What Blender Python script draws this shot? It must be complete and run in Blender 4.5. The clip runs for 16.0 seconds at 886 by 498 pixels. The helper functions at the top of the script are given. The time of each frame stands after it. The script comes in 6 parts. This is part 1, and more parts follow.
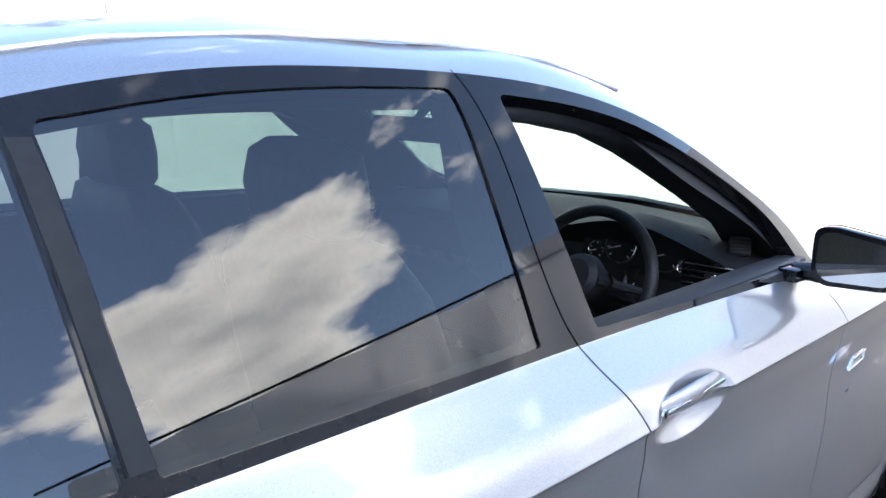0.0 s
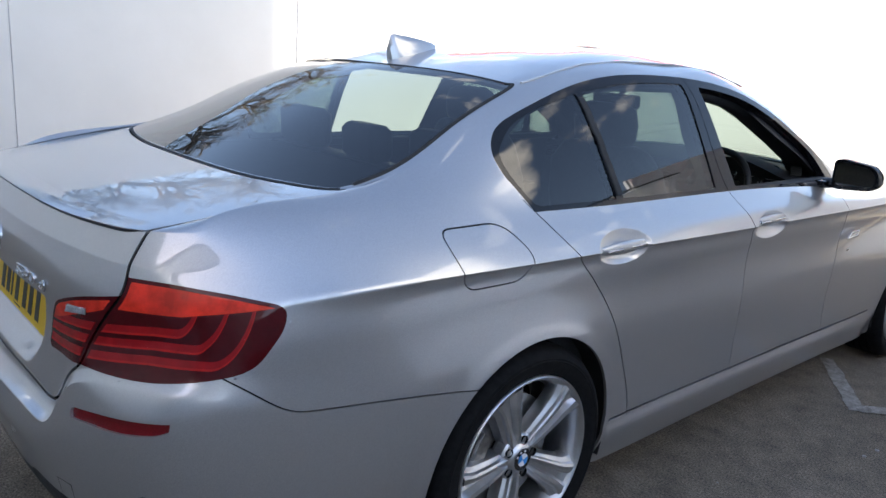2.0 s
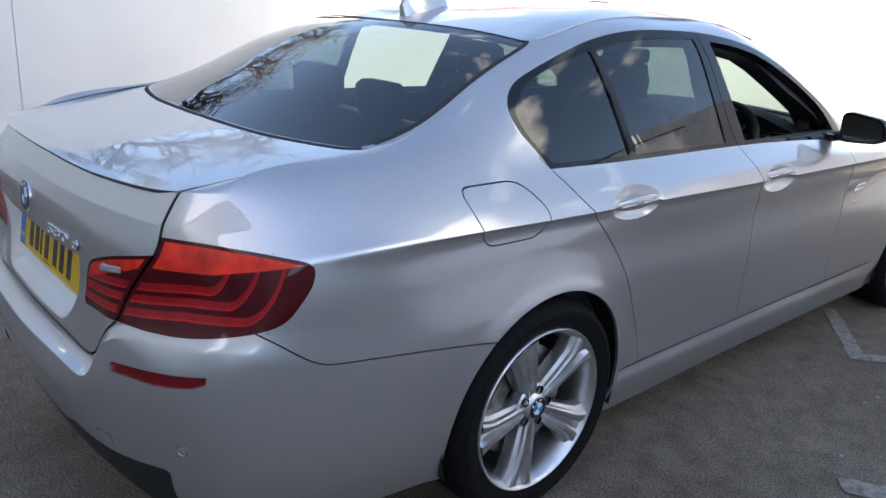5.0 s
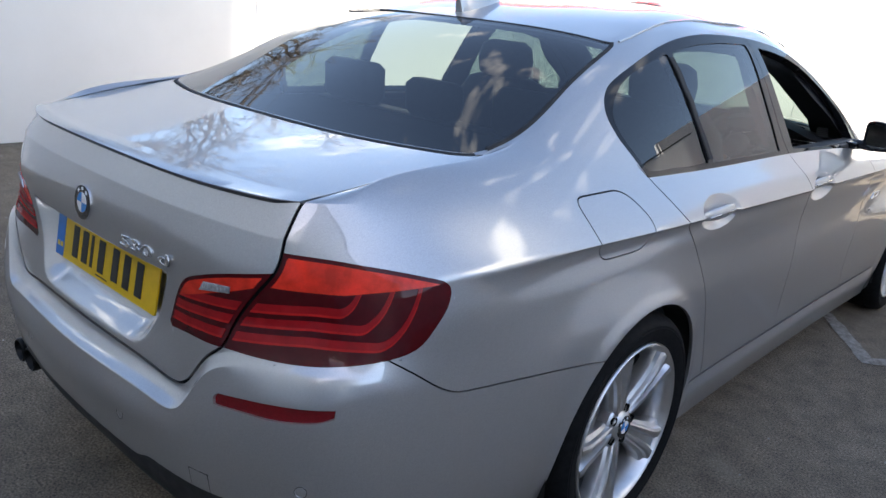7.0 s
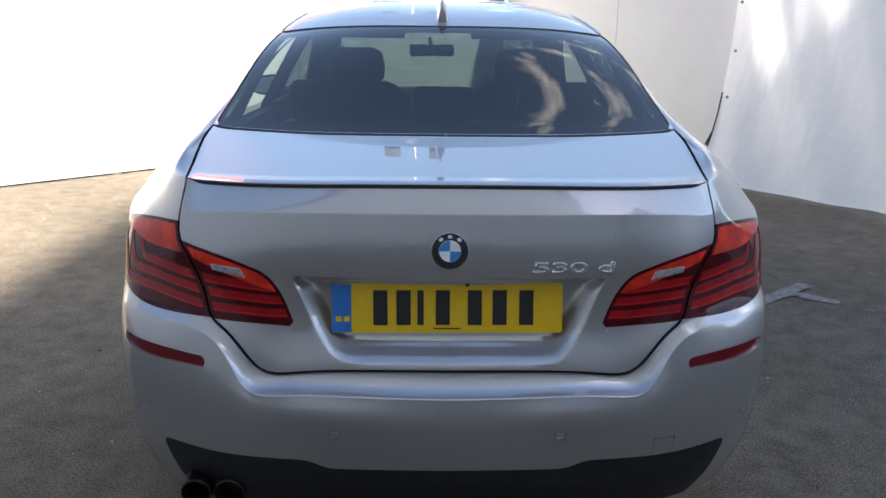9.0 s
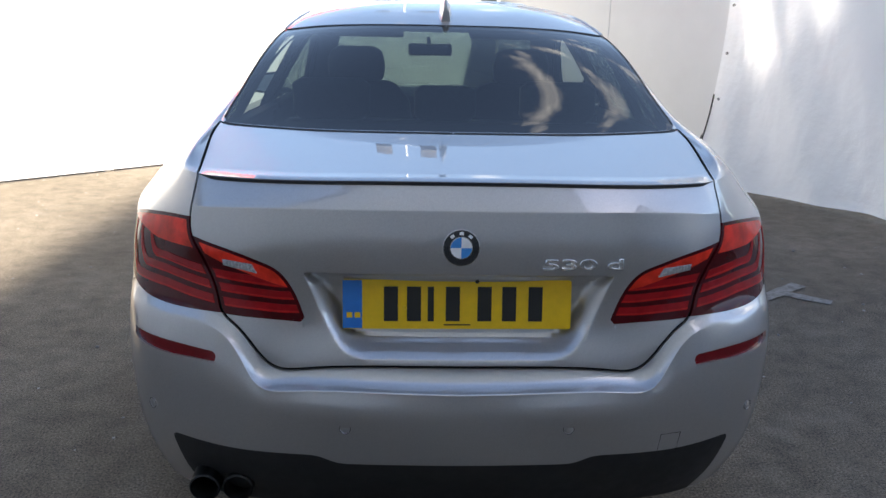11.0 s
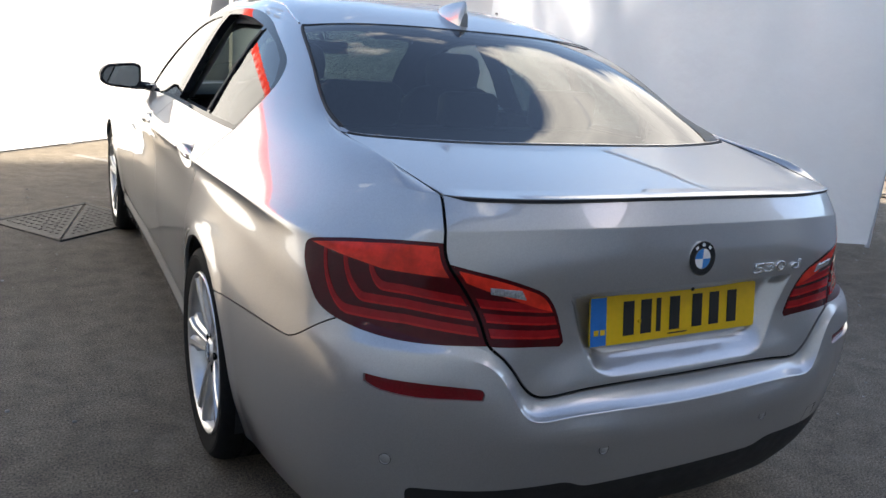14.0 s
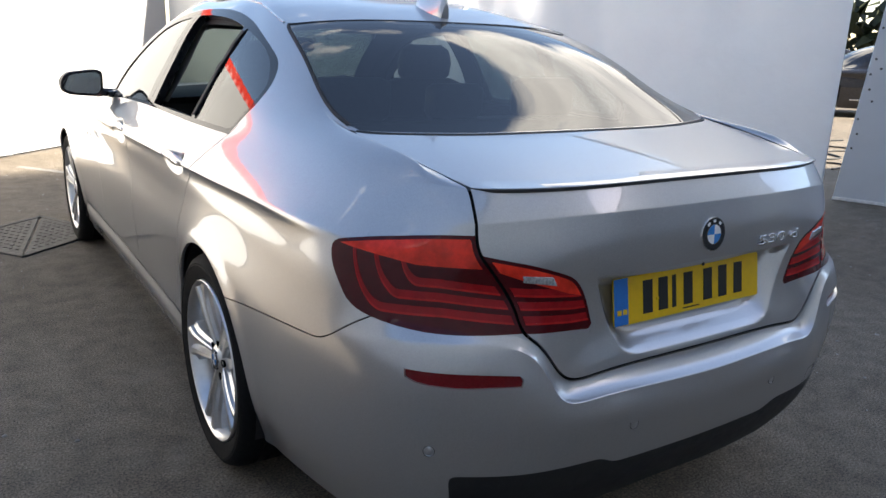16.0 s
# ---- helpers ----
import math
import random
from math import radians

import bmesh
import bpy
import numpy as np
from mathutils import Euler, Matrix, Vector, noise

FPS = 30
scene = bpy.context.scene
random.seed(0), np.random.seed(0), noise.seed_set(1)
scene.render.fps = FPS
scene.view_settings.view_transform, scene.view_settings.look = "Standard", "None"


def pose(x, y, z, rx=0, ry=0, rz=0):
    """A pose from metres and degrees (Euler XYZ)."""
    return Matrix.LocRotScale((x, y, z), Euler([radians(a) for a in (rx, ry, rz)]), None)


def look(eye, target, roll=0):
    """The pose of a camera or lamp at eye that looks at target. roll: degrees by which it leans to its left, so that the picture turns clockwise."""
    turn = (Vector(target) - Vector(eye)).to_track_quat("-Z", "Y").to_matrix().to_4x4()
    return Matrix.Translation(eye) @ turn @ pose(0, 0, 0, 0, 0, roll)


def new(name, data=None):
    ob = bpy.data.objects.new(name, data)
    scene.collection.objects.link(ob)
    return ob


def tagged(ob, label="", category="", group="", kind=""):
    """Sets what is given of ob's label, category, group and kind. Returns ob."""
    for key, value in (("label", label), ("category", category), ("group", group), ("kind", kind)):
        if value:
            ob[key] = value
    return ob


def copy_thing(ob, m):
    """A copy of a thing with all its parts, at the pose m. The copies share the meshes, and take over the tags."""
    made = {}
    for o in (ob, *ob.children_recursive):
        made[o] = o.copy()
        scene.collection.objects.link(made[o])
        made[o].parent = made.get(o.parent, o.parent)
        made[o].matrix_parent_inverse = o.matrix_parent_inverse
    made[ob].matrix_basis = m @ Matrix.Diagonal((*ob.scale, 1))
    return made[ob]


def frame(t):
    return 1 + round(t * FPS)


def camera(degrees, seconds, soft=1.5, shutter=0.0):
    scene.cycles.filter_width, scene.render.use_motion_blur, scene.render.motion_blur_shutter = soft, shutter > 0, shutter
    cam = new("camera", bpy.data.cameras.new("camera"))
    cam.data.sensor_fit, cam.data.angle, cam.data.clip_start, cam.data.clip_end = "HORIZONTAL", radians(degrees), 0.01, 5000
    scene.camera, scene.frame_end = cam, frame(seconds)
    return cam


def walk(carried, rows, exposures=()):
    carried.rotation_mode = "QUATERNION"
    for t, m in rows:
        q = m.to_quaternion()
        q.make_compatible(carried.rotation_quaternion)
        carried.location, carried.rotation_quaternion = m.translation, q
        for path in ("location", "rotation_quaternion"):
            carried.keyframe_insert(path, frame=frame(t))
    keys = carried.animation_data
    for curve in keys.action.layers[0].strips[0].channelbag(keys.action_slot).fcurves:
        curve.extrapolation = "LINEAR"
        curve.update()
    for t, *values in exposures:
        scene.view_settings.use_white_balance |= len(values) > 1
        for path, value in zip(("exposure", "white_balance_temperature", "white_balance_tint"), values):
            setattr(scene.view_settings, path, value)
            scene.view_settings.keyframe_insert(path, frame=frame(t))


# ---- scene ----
cam = camera(60.0, 16.0)
PATH = [
    (0, (1.421, 0.188, 1.382), (0.046, 1.575, 0.955), 1.5),
    (0.5, (1.719, -0.348, 1.408), (0.291, 0.989, 0.989), 4.9),
    (1, (1.929, -0.906, 1.447), (0.53, 0.442, 0.97), 5.5),
    (1.5, (2.127, -1.266, 1.415), (0.683, 0.044, 0.969), 4.7),
    (2, (2.162, -1.488, 1.431), (0.728, -0.187, 0.931), 4.1),
    (2.5, (2.174, -1.546, 1.447), (0.764, -0.24, 0.895), 3.4),
    (3, (2.17, -1.553, 1.455), (0.765, -0.253, 0.875), 3.6),
    (3.5, (2.165, -1.554, 1.451), (0.76, -0.259, 0.86), 3.7),
    (4, (2.166, -1.555, 1.453), (0.761, -0.266, 0.85), 3.8),
    (6.5, (2.123, -1.569, 1.439), (0.73, -0.282, 0.805), 3.8),
    (7, (1.743, -1.785, 1.409), (0.486, -0.352, 0.803), 5.7),
    (7.5, (1.241, -2.003, 1.363), (0.245, -0.374, 0.769), 4.3),
    (8, (0.731, -2.354, 1.327), (0.207, -0.504, 0.779), 4.1),
    (8.5, (0.341, -2.567, 1.294), (0.091, -0.662, 0.737), 0.5),
    (9, (-0.05, -2.665, 1.355), (-0.008, -0.737, 0.81), 0.7),
    (11.5, (-0.11, -2.68, 1.35), (-0.03, -0.765, 0.81), 1.4),
    (12, (-0.12, -2.675, 1.345), (-0.032, -0.757, 0.81), 1.6),
    (12.5, (-0.14, -2.655, 1.33), (-0.044, -0.735, 0.806), 1.8),
    (13, (-0.544, -2.603, 1.33), (-0.186, -0.708, 0.799), 3.7),
    (13.5, (-0.983, -2.453, 1.299), (-0.34, -0.628, 0.794), 3.7),
    (14, (-1.342, -2.284, 1.328), (-0.418, -0.587, 0.811), 4.7),
    (14.5, (-1.486, -2.219, 1.334), (-0.431, -0.601, 0.814), 3.1),
    (15, (-1.506, -2.207, 1.33), (-0.454, -0.589, 0.807), 2.2),
    (15.5, (-1.511, -2.209, 1.333), (-0.457, -0.595, 0.802), 1.9),
    (16, (-1.51, -2.211, 1.335), (-0.463, -0.594, 0.796), 2.1),
]
EXPOSURE = [(0.0, 3.3, 6450, 10), (0.5, 2.85, 6800, 10), (1.0, 2.5, 6900, 10), (1.5, 2.25, 6900, 10), (2.0, 2.4, 6900, 10), (3.0, 2.45, 6900, 10), (6.5, 2.55, 6900, 10), (8.0, 2.1, 6900, 10), (9.0, 2.2, 7000, 10), (16.0, 2.15, 7000, 10)]
walk(cam, [(t, look(eye, target, roll)) for t, eye, target, roll in PATH], EXPOSURE)

# ---- light ----
SUN_EL, SUN_AZ = 32.0, -49.0      # degrees up, degrees from +x
sun_way = Vector((math.cos(radians(SUN_EL)) * math.cos(radians(SUN_AZ)), math.cos(radians(SUN_EL)) * math.sin(radians(SUN_AZ)), math.sin(radians(SUN_EL))))
sun = new("sun", bpy.data.lights.new("sun", "SUN"))
sun.data.energy, sun.data.angle, sun.data.color = 4.6, radians(1.1), (1.0, 0.95, 0.87)
sun.matrix_world = look(Vector((0, 0, 0)) + sun_way * 30, (0, 0, 0))
world = bpy.data.worlds.new("spring_sky")
scene.world = world
world.use_nodes = True
wn, wl = world.node_tree.nodes, world.node_tree.links
sky = wn.new("ShaderNodeTexSky")
sky.sky_type, sky.sun_disc = "NISHITA", False
sky.dust_density, sky.ozone_density = 0.4, 2.0
sky.sun_elevation, sky.sun_rotation = radians(SUN_EL), radians(90 - SUN_AZ)
wco = wn.new("ShaderNodeTexCoord")
wmap = wn.new("ShaderNodeMapping")
wmap.inputs["Scale"].default_value = (1.0, 1.0, 2.2)
wmap.inputs["Location"].default_value = (0.35, 0.1, 0.0)
cloud = wn.new("ShaderNodeTexNoise")
cloud.inputs["Scale"].default_value, cloud.inputs["Detail"].default_value, cloud.inputs["Roughness"].default_value = 3.0, 10.0, 0.58
ramp = wn.new("ShaderNodeValToRGB")
ramp.color_ramp.elements[0].position, ramp.color_ramp.elements[1].position = 0.63, 0.74
mixc = wn.new("ShaderNodeMix")
mixc.data_type = "RGBA"
thick = wn.new("ShaderNodeValToRGB")
thick.color_ramp.elements[0].position, thick.color_ramp.elements[1].position = 0.70, 0.92
thick.color_ramp.elements[0].color, thick.color_ramp.elements[1].color = (9.5, 9.3, 9.0, 1), (5.0, 5.0, 5.1, 1)
wl.new(thick.outputs[0], mixc.inputs[7])
wl.new(wco.outputs["Generated"], wmap.inputs["Vector"])
wl.new(wmap.outputs[0], cloud.inputs["Vector"])
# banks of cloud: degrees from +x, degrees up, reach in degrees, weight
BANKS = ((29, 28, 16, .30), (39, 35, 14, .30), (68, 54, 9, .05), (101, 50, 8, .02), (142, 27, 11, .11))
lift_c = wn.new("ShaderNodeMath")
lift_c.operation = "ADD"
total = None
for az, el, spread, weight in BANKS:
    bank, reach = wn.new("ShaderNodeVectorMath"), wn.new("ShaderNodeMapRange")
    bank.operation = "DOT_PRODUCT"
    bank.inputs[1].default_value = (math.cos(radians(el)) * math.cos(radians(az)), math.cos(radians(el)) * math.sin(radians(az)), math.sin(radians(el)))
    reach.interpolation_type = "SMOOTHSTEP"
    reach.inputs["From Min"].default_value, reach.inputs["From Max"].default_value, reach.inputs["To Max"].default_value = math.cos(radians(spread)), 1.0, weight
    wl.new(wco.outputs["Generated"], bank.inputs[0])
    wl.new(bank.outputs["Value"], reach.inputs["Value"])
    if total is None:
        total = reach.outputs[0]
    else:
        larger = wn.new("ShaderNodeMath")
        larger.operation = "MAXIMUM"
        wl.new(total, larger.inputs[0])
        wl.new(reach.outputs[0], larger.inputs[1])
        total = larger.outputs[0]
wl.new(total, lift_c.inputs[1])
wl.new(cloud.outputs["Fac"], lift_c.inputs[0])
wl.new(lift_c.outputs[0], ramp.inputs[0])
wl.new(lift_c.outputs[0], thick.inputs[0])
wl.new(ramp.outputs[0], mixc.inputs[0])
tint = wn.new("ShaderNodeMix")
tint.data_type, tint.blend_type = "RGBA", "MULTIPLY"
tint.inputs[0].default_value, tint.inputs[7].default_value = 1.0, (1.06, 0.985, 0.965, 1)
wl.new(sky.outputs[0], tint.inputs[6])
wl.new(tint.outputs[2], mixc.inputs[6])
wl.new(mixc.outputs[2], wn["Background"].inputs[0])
wn["Background"].inputs[1].default_value = 0.080


# ---- materials ----
def nodes_of(name):
    m = bpy.data.materials.new(name)
    m.use_nodes = True
    return m, m.node_tree.nodes, m.node_tree.links, m.node_tree.nodes["Principled BSDF"]


def coords(n, l, scale, kind="Object"):
    co, mp = n.new("ShaderNodeTexCoord"), n.new("ShaderNodeMapping")
    mp.inputs["Scale"].default_value = scale if hasattr(scale, "__len__") else (scale,) * 3
    l.new(co.outputs[kind], mp.inputs["Vector"])
    return mp.outputs[0]


def noise_tex(n, l, vec, scale, detail=4.0, rough=0.5):
    t = n.new("ShaderNodeTexNoise")
    t.inputs["Scale"].default_value, t.inputs["Detail"].default_value, t.inputs["Roughness"].default_value = scale, detail, rough
    l.new(vec, t.inputs["Vector"])
    return t.outputs["Fac"]


def mix_color(n, l, fac, a, b, lo=0.35, hi=0.65):
    r = n.new("ShaderNodeValToRGB")
    r.color_ramp.elements[0].position, r.color_ramp.elements[1].position = lo, hi
    r.color_ramp.elements[0].color, r.color_ramp.elements[1].color = (*a, 1), (*b, 1)
    l.new(fac, r.inputs[0])
    return r.outputs[0]


def bump(n, l, height, strength, distance, target):
    b = n.new("ShaderNodeBump")
    b.inputs["Strength"].default_value, b.inputs["Distance"].default_value = strength, distance
    l.new(height, b.inputs["Height"])
    l.new(b.outputs[0], target.inputs["Normal"])


def plain(name, color, rough=0.5, metal=0.0, coat=0.0, vary=0.12, scale=30.0, relief=0.0, spec=0.5):
    """A surface with a small two-scale variation of colour and gloss."""
    m, n, l, p = nodes_of(name)
    vec = coords(n, l, 1.0)
    f = noise_tex(n, l, vec, scale, 6.0, 0.6)
    a, b = [c * (1 - vary) for c in color], [min(1, c * (1 + vary)) for c in color]
    l.new(mix_color(n, l, f, a, b), p.inputs["Base Color"])
    g = noise_tex(n, l, vec, scale * 0.17, 3.0)
    mr = n.new("ShaderNodeMapRange")
    mr.inputs["To Min"].default_value, mr.inputs["To Max"].default_value = rough * 0.85, min(1, rough * 1.15)
    l.new(g, mr.inputs["Value"])
    l.new(mr.outputs[0], p.inputs["Roughness"])
    p.inputs["Metallic"].default_value, p.inputs["Coat Weight"].default_value = metal, coat
    p.inputs["Specular IOR Level"].default_value = spec
    if relief:
        bump(n, l, f, 0.5, relief, p)
    return m


def car_paint():
    m, n, l, p = nodes_of("silver_metallic_paint")
    vec = coords(n, l, 1.0)
    vo = n.new("ShaderNodeTexVoronoi")
    vo.inputs["Scale"].default_value = 900.0
    l.new(vec, vo.inputs["Vector"])
    l.new(mix_color(n, l, vo.outputs["Color"], (0.40, 0.40, 0.405), (0.53, 0.53, 0.535), 0.0, 1.0), p.inputs["Base Color"])
    p.inputs["Metallic"].default_value = 0.70
    dirt = noise_tex(n, l, vec, 3.0, 6.0)
    mr = n.new("ShaderNodeMapRange")
    mr.inputs["To Min"].default_value, mr.inputs["To Max"].default_value = 0.27, 0.31
    l.new(dirt, mr.inputs["Value"])
    l.new(mr.outputs[0], p.inputs["Roughness"])
    p.inputs["Coat Weight"].default_value, p.inputs["Coat Roughness"].default_value, p.inputs["Coat IOR"].default_value = 1.0, 0.006, 2.0
    return m


def glass_mat(name, tint, gloss=1.0):
    """Clear sheet: tinted view through, mirror-like gloss that grows towards grazing angles on either face."""
    m, n, l, p = nodes_of(name)
    n.remove(p)
    tr, gl, lw, mx = n.new("ShaderNodeBsdfTransparent"), n.new("ShaderNodeBsdfGlossy"), n.new("ShaderNodeLayerWeight"), n.new("ShaderNodeMixShader")
    tr.inputs["Color"].default_value, gl.inputs["Roughness"].default_value = (*tint, 1), 0.0
    gl.inputs["Color"].default_value = (gloss, gloss, gloss, 1)
    pw, ml = n.new("ShaderNodeMath"), n.new("ShaderNodeMath")
    pw.operation, ml.operation = "POWER", "MULTIPLY_ADD"
    pw.inputs[1].default_value, ml.inputs[1].default_value, ml.inputs[2].default_value = 4.5, 0.90, 0.078
    lw.inputs["Blend"].default_value = 0.5
    l.new(lw.outputs["Facing"], pw.inputs[0])
    l.new(pw.outputs[0], ml.inputs[0])
    l.new(ml.outputs[0], mx.inputs[0])
    l.new(tr.outputs[0], mx.inputs[1])
    l.new(gl.outputs[0], mx.inputs[2])
    l.new(mx.outputs[0], n["Material Output"].inputs[0])
    return m


def asphalt_mat():
    m, n, l, p = nodes_of("worn_asphalt")
    vec = coords(n, l, 1.0)
    fine = noise_tex(n, l, vec, 130.0, 4.0, 0.75)
    mid = noise_tex(n, l, vec, 9.0, 8.0, 0.65)
    big = noise_tex(n, l, vec, 0.7, 6.0, 0.6)
    a = mix_color(n, l, big, (0.172, 0.146, 0.116), (0.245, 0.211, 0.170))
    b = mix_color(n, l, mid, (0.55, 0.55, 0.55), (1.0, 1.0, 1.0), 0.25, 0.6)
    c = mix_color(n, l, fine, (0.22, 0.22, 0.22), (1.85, 1.80, 1.72), 0.34, 0.70)
    x1, x2 = n.new("ShaderNodeMix"), n.new("ShaderNodeMix")
    for x, s0, s1 in ((x1, a, b), (x2, x1.outputs[2], c)):
        x.data_type, x.blend_type = "RGBA", "MULTIPLY"
        x.inputs[0].default_value = 1.0
        l.new(s0, x.inputs[6])
        l.new(s1, x.inputs[7])
    # pale dusty patches and darker damp ones, each with a shape of its own
    dust = n.new("ShaderNodeMapRange")
    dust.inputs["From Min"].default_value, dust.inputs["From Max"].default_value, dust.inputs["To Max"].default_value = 0.56, 0.74, 0.55
    l.new(noise_tex(n, l, vec, 2.3, 9.0, 0.72), dust.inputs["Value"])
    x3 = n.new("ShaderNodeMix")
    x3.data_type = "RGBA"
    x3.inputs[7].default_value = (0.26, 0.235, 0.20, 1)
    l.new(dust.outputs[0], x3.inputs[0])
    l.new(x2.outputs[2], x3.inputs[6])
    l.new(x3.outputs[2], p.inputs["Base Color"])
    p.inputs["Roughness"].default_value, p.inputs["Specular IOR Level"].default_value = 0.85, 0.3
    bump(n, l, fine, 0.9, 0.006, p)
    return m


def fabric_mat():
    m, n, l, p = nodes_of("white_pvc_sheet")
    vec = coords(n, l, 1.0)
    f = noise_tex(n, l, vec, 2.5, 8.0, 0.6)
    l.new(mix_color(n, l, f, (0.87, 0.87, 0.88), (0.92, 0.92, 0.92)), p.inputs["Base Color"])
    p.inputs["Roughness"].default_value = 0.38
    p.inputs["Specular IOR Level"].default_value = 0.4
    tl, mx = n.new("ShaderNodeBsdfTranslucent"), n.new("ShaderNodeMixShader")
    tl.inputs["Color"].default_value = (0.86, 0.86, 0.88, 1)
    mx.inputs[0].default_value = 0.34
    l.new(p.outputs[0], mx.inputs[1])
    l.new(tl.outputs[0], mx.inputs[2])
    l.new(mx.outputs[0], n["Material Output"].inputs[0])
    bump(n, l, noise_tex(n, l, vec, 4.0, 5.0, 0.5), 0.4, 0.05, p)
    return m


PAINT = car_paint()
GLASS = glass_mat("tinted_window_glass", (0.30, 0.37, 0.35))
REAR_GLASS = glass_mat("dark_privacy_glass", (0.20, 0.255, 0.24))
GLOSS_BLACK = plain("gloss_black_trim", (0.010, 0.010, 0.012), 0.05, vary=0.2, spec=.36)
LIP_SHADE = plain("satin_dark_grey", (0.05, 0.05, 0.053), 0.4, vary=0.15)
RUBBER = plain("black_rubber", (0.018, 0.018, 0.018), 0.7, vary=0.25, relief=0.0006)
TYRE = plain("tyre_rubber", (0.008, 0.008, 0.0085), 0.75, vary=0.3, scale=60, relief=0.0008, spec=.12)
PLASTIC = plain("matt_black_plastic", (0.013, 0.013, 0.014), 0.6, vary=0.25, scale=200, relief=0.0004)
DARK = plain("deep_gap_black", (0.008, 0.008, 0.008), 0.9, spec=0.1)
CHROME = plain("bright_chrome", (0.82, 0.82, 0.83), 0.08, metal=1.0, vary=0.03)
SATIN_CHROME = plain("satin_chrome", (0.80, 0.80, 0.80), 0.22, metal=1.0, vary=0.03)
ALLOY = plain("silver_alloy", (0.64, 0.64, 0.645), 0.34, metal=0.95, coat=0.3, vary=0.06)
STEEL = plain("brake_steel", (0.30, 0.29, 0.28), 0.4, metal=0.9, vary=0.25, scale=40)
DARK_METAL = plain("dark_exhaust_metal", (0.03, 0.03, 0.03), 0.45, metal=0.9, vary=0.3)
LEATHER = plain("black_leather", (0.034, 0.034, 0.035), 0.5, vary=0.25, scale=120, relief=0.0008)
DASH = plain("soft_black_dashboard", (0.034, 0.034, 0.036), 0.6, vary=0.2, scale=300, relief=0.0003)
CARPET = plain("dark_carpet", (0.02, 0.02, 0.022), 0.95, vary=0.4, scale=150)
LINER = plain("grey_headliner", (0.16, 0.16, 0.16), 0.9, vary=0.1, scale=150)
WOOD = plain("tan_wood_trim", (0.33, 0.21, 0.12), 0.3, coat=0.5, vary=0.3, scale=14)
YELLOW = plain("yellow_reflective_plate", (0.78, 0.49, 0.008), 0.35, vary=0.04, scale=60)
BLUE = plain("blue_plate_band", (0.012, 0.17, 0.55), 0.35, vary=0.06)
INK = plain("black_ink", (0.012, 0.012, 0.012), 0.45)
WHITE_PAINT = plain("white_enamel", (0.8, 0.8, 0.8), 0.25)
BADGE_BLUE = plain("badge_blue", (0.04, 0.25, 0.62), 0.2, coat=0.6)
BADGE_BLACK = plain("badge_black", (0.012, 0.012, 0.014), 0.2, coat=0.6)
RED_DARK = plain("smoked_red_lens", (0.066, 0.003, 0.005), 0.04, vary=0.15, spec=.32)
RED_MID = plain("deep_red_lens", (0.30, 0.008, 0.011), 0.05, vary=0.15, spec=.3)
RED_BRIGHT = plain("bright_red_lens", (0.74, 0.036, 0.018), 0.05, vary=0.30, scale=18, spec=.32)
RED_LINE = plain("lit_red_edge", (0.48, 0.014, 0.014), 0.05, vary=0.15, spec=.3)
RED_REFLECTOR = plain("dark_red_reflector", (0.17, 0.006, 0.010), 0.15, vary=0.2, scale=300, spec=.4)
CLEAR_LENS = plain("clear_reversing_lens", (0.62, 0.62, 0.64), 0.12, metal=0.6, coat=1.0, vary=0.3, scale=160)
RED_SHEET = plain("red_profiled_sheet", (0.55, 0.035, 0.02), 0.45, vary=0.15, scale=2)
# the white board again, darkened in colour to hold back the sun's glare
SUNLIT_BOARD = plain("pale_grey_painted_board", (0.39, 0.39, 0.39), 0.6, vary=0.03, scale=1.2, relief=0.001)
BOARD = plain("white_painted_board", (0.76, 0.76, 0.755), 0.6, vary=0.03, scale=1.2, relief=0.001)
GREY_BOARD = plain("pale_grey_panel", (0.60, 0.62, 0.66), 0.5, vary=0.04, scale=1.5)
SHEET = fabric_mat()
ASPHALT = asphalt_mat()
ROAD_PAINT, _n, _l, _p = nodes_of("worn_white_road_paint")
_l.new(mix_color(_n, _l, noise_tex(_n, _l, coords(_n, _l, 1.0), 26.0, 9.0, 0.75), (0.33, 0.315, 0.29), (0.13, 0.115, 0.095), 0.40, 0.66), _p.inputs["Base Color"])
_p.inputs["Roughness"].default_value = 0.85
IRON = plain("cast_iron", (0.07, 0.065, 0.06), 0.6, metal=0.5, vary=0.35, scale=40)
BARK = plain("tree_bark", (0.09, 0.075, 0.06), 0.9, vary=0.35, scale=12, relief=0.004)
CABLE = plain("black_cable", (0.02, 0.02, 0.02), 0.6)
MIRROR, _n, _l, _p = nodes_of("mirror_glass")
_p.inputs["Metallic"].default_value, _p.inputs["Roughness"].default_value, _p.inputs["Base Color"].default_value = 1.0, 0.01, (0.85, 0.87, 0.88, 1)


# ---- mesh helpers ----
def mesh_of(name, verts, faces, material, smooth=True, normals=None):
    me = bpy.data.meshes.new(name)
    me.from_pydata([tuple(map(float, v)) for v in verts], [], [tuple(map(int, f)) for f in faces])
    me.materials.append(material)
    if smooth:
        me.polygons.foreach_set("use_smooth", [True] * len(me.polygons))
    if normals is not None:
        me.normals_split_custom_set_from_vertices([tuple(map(float, v)) for v in normals])
    me.update()
    return me


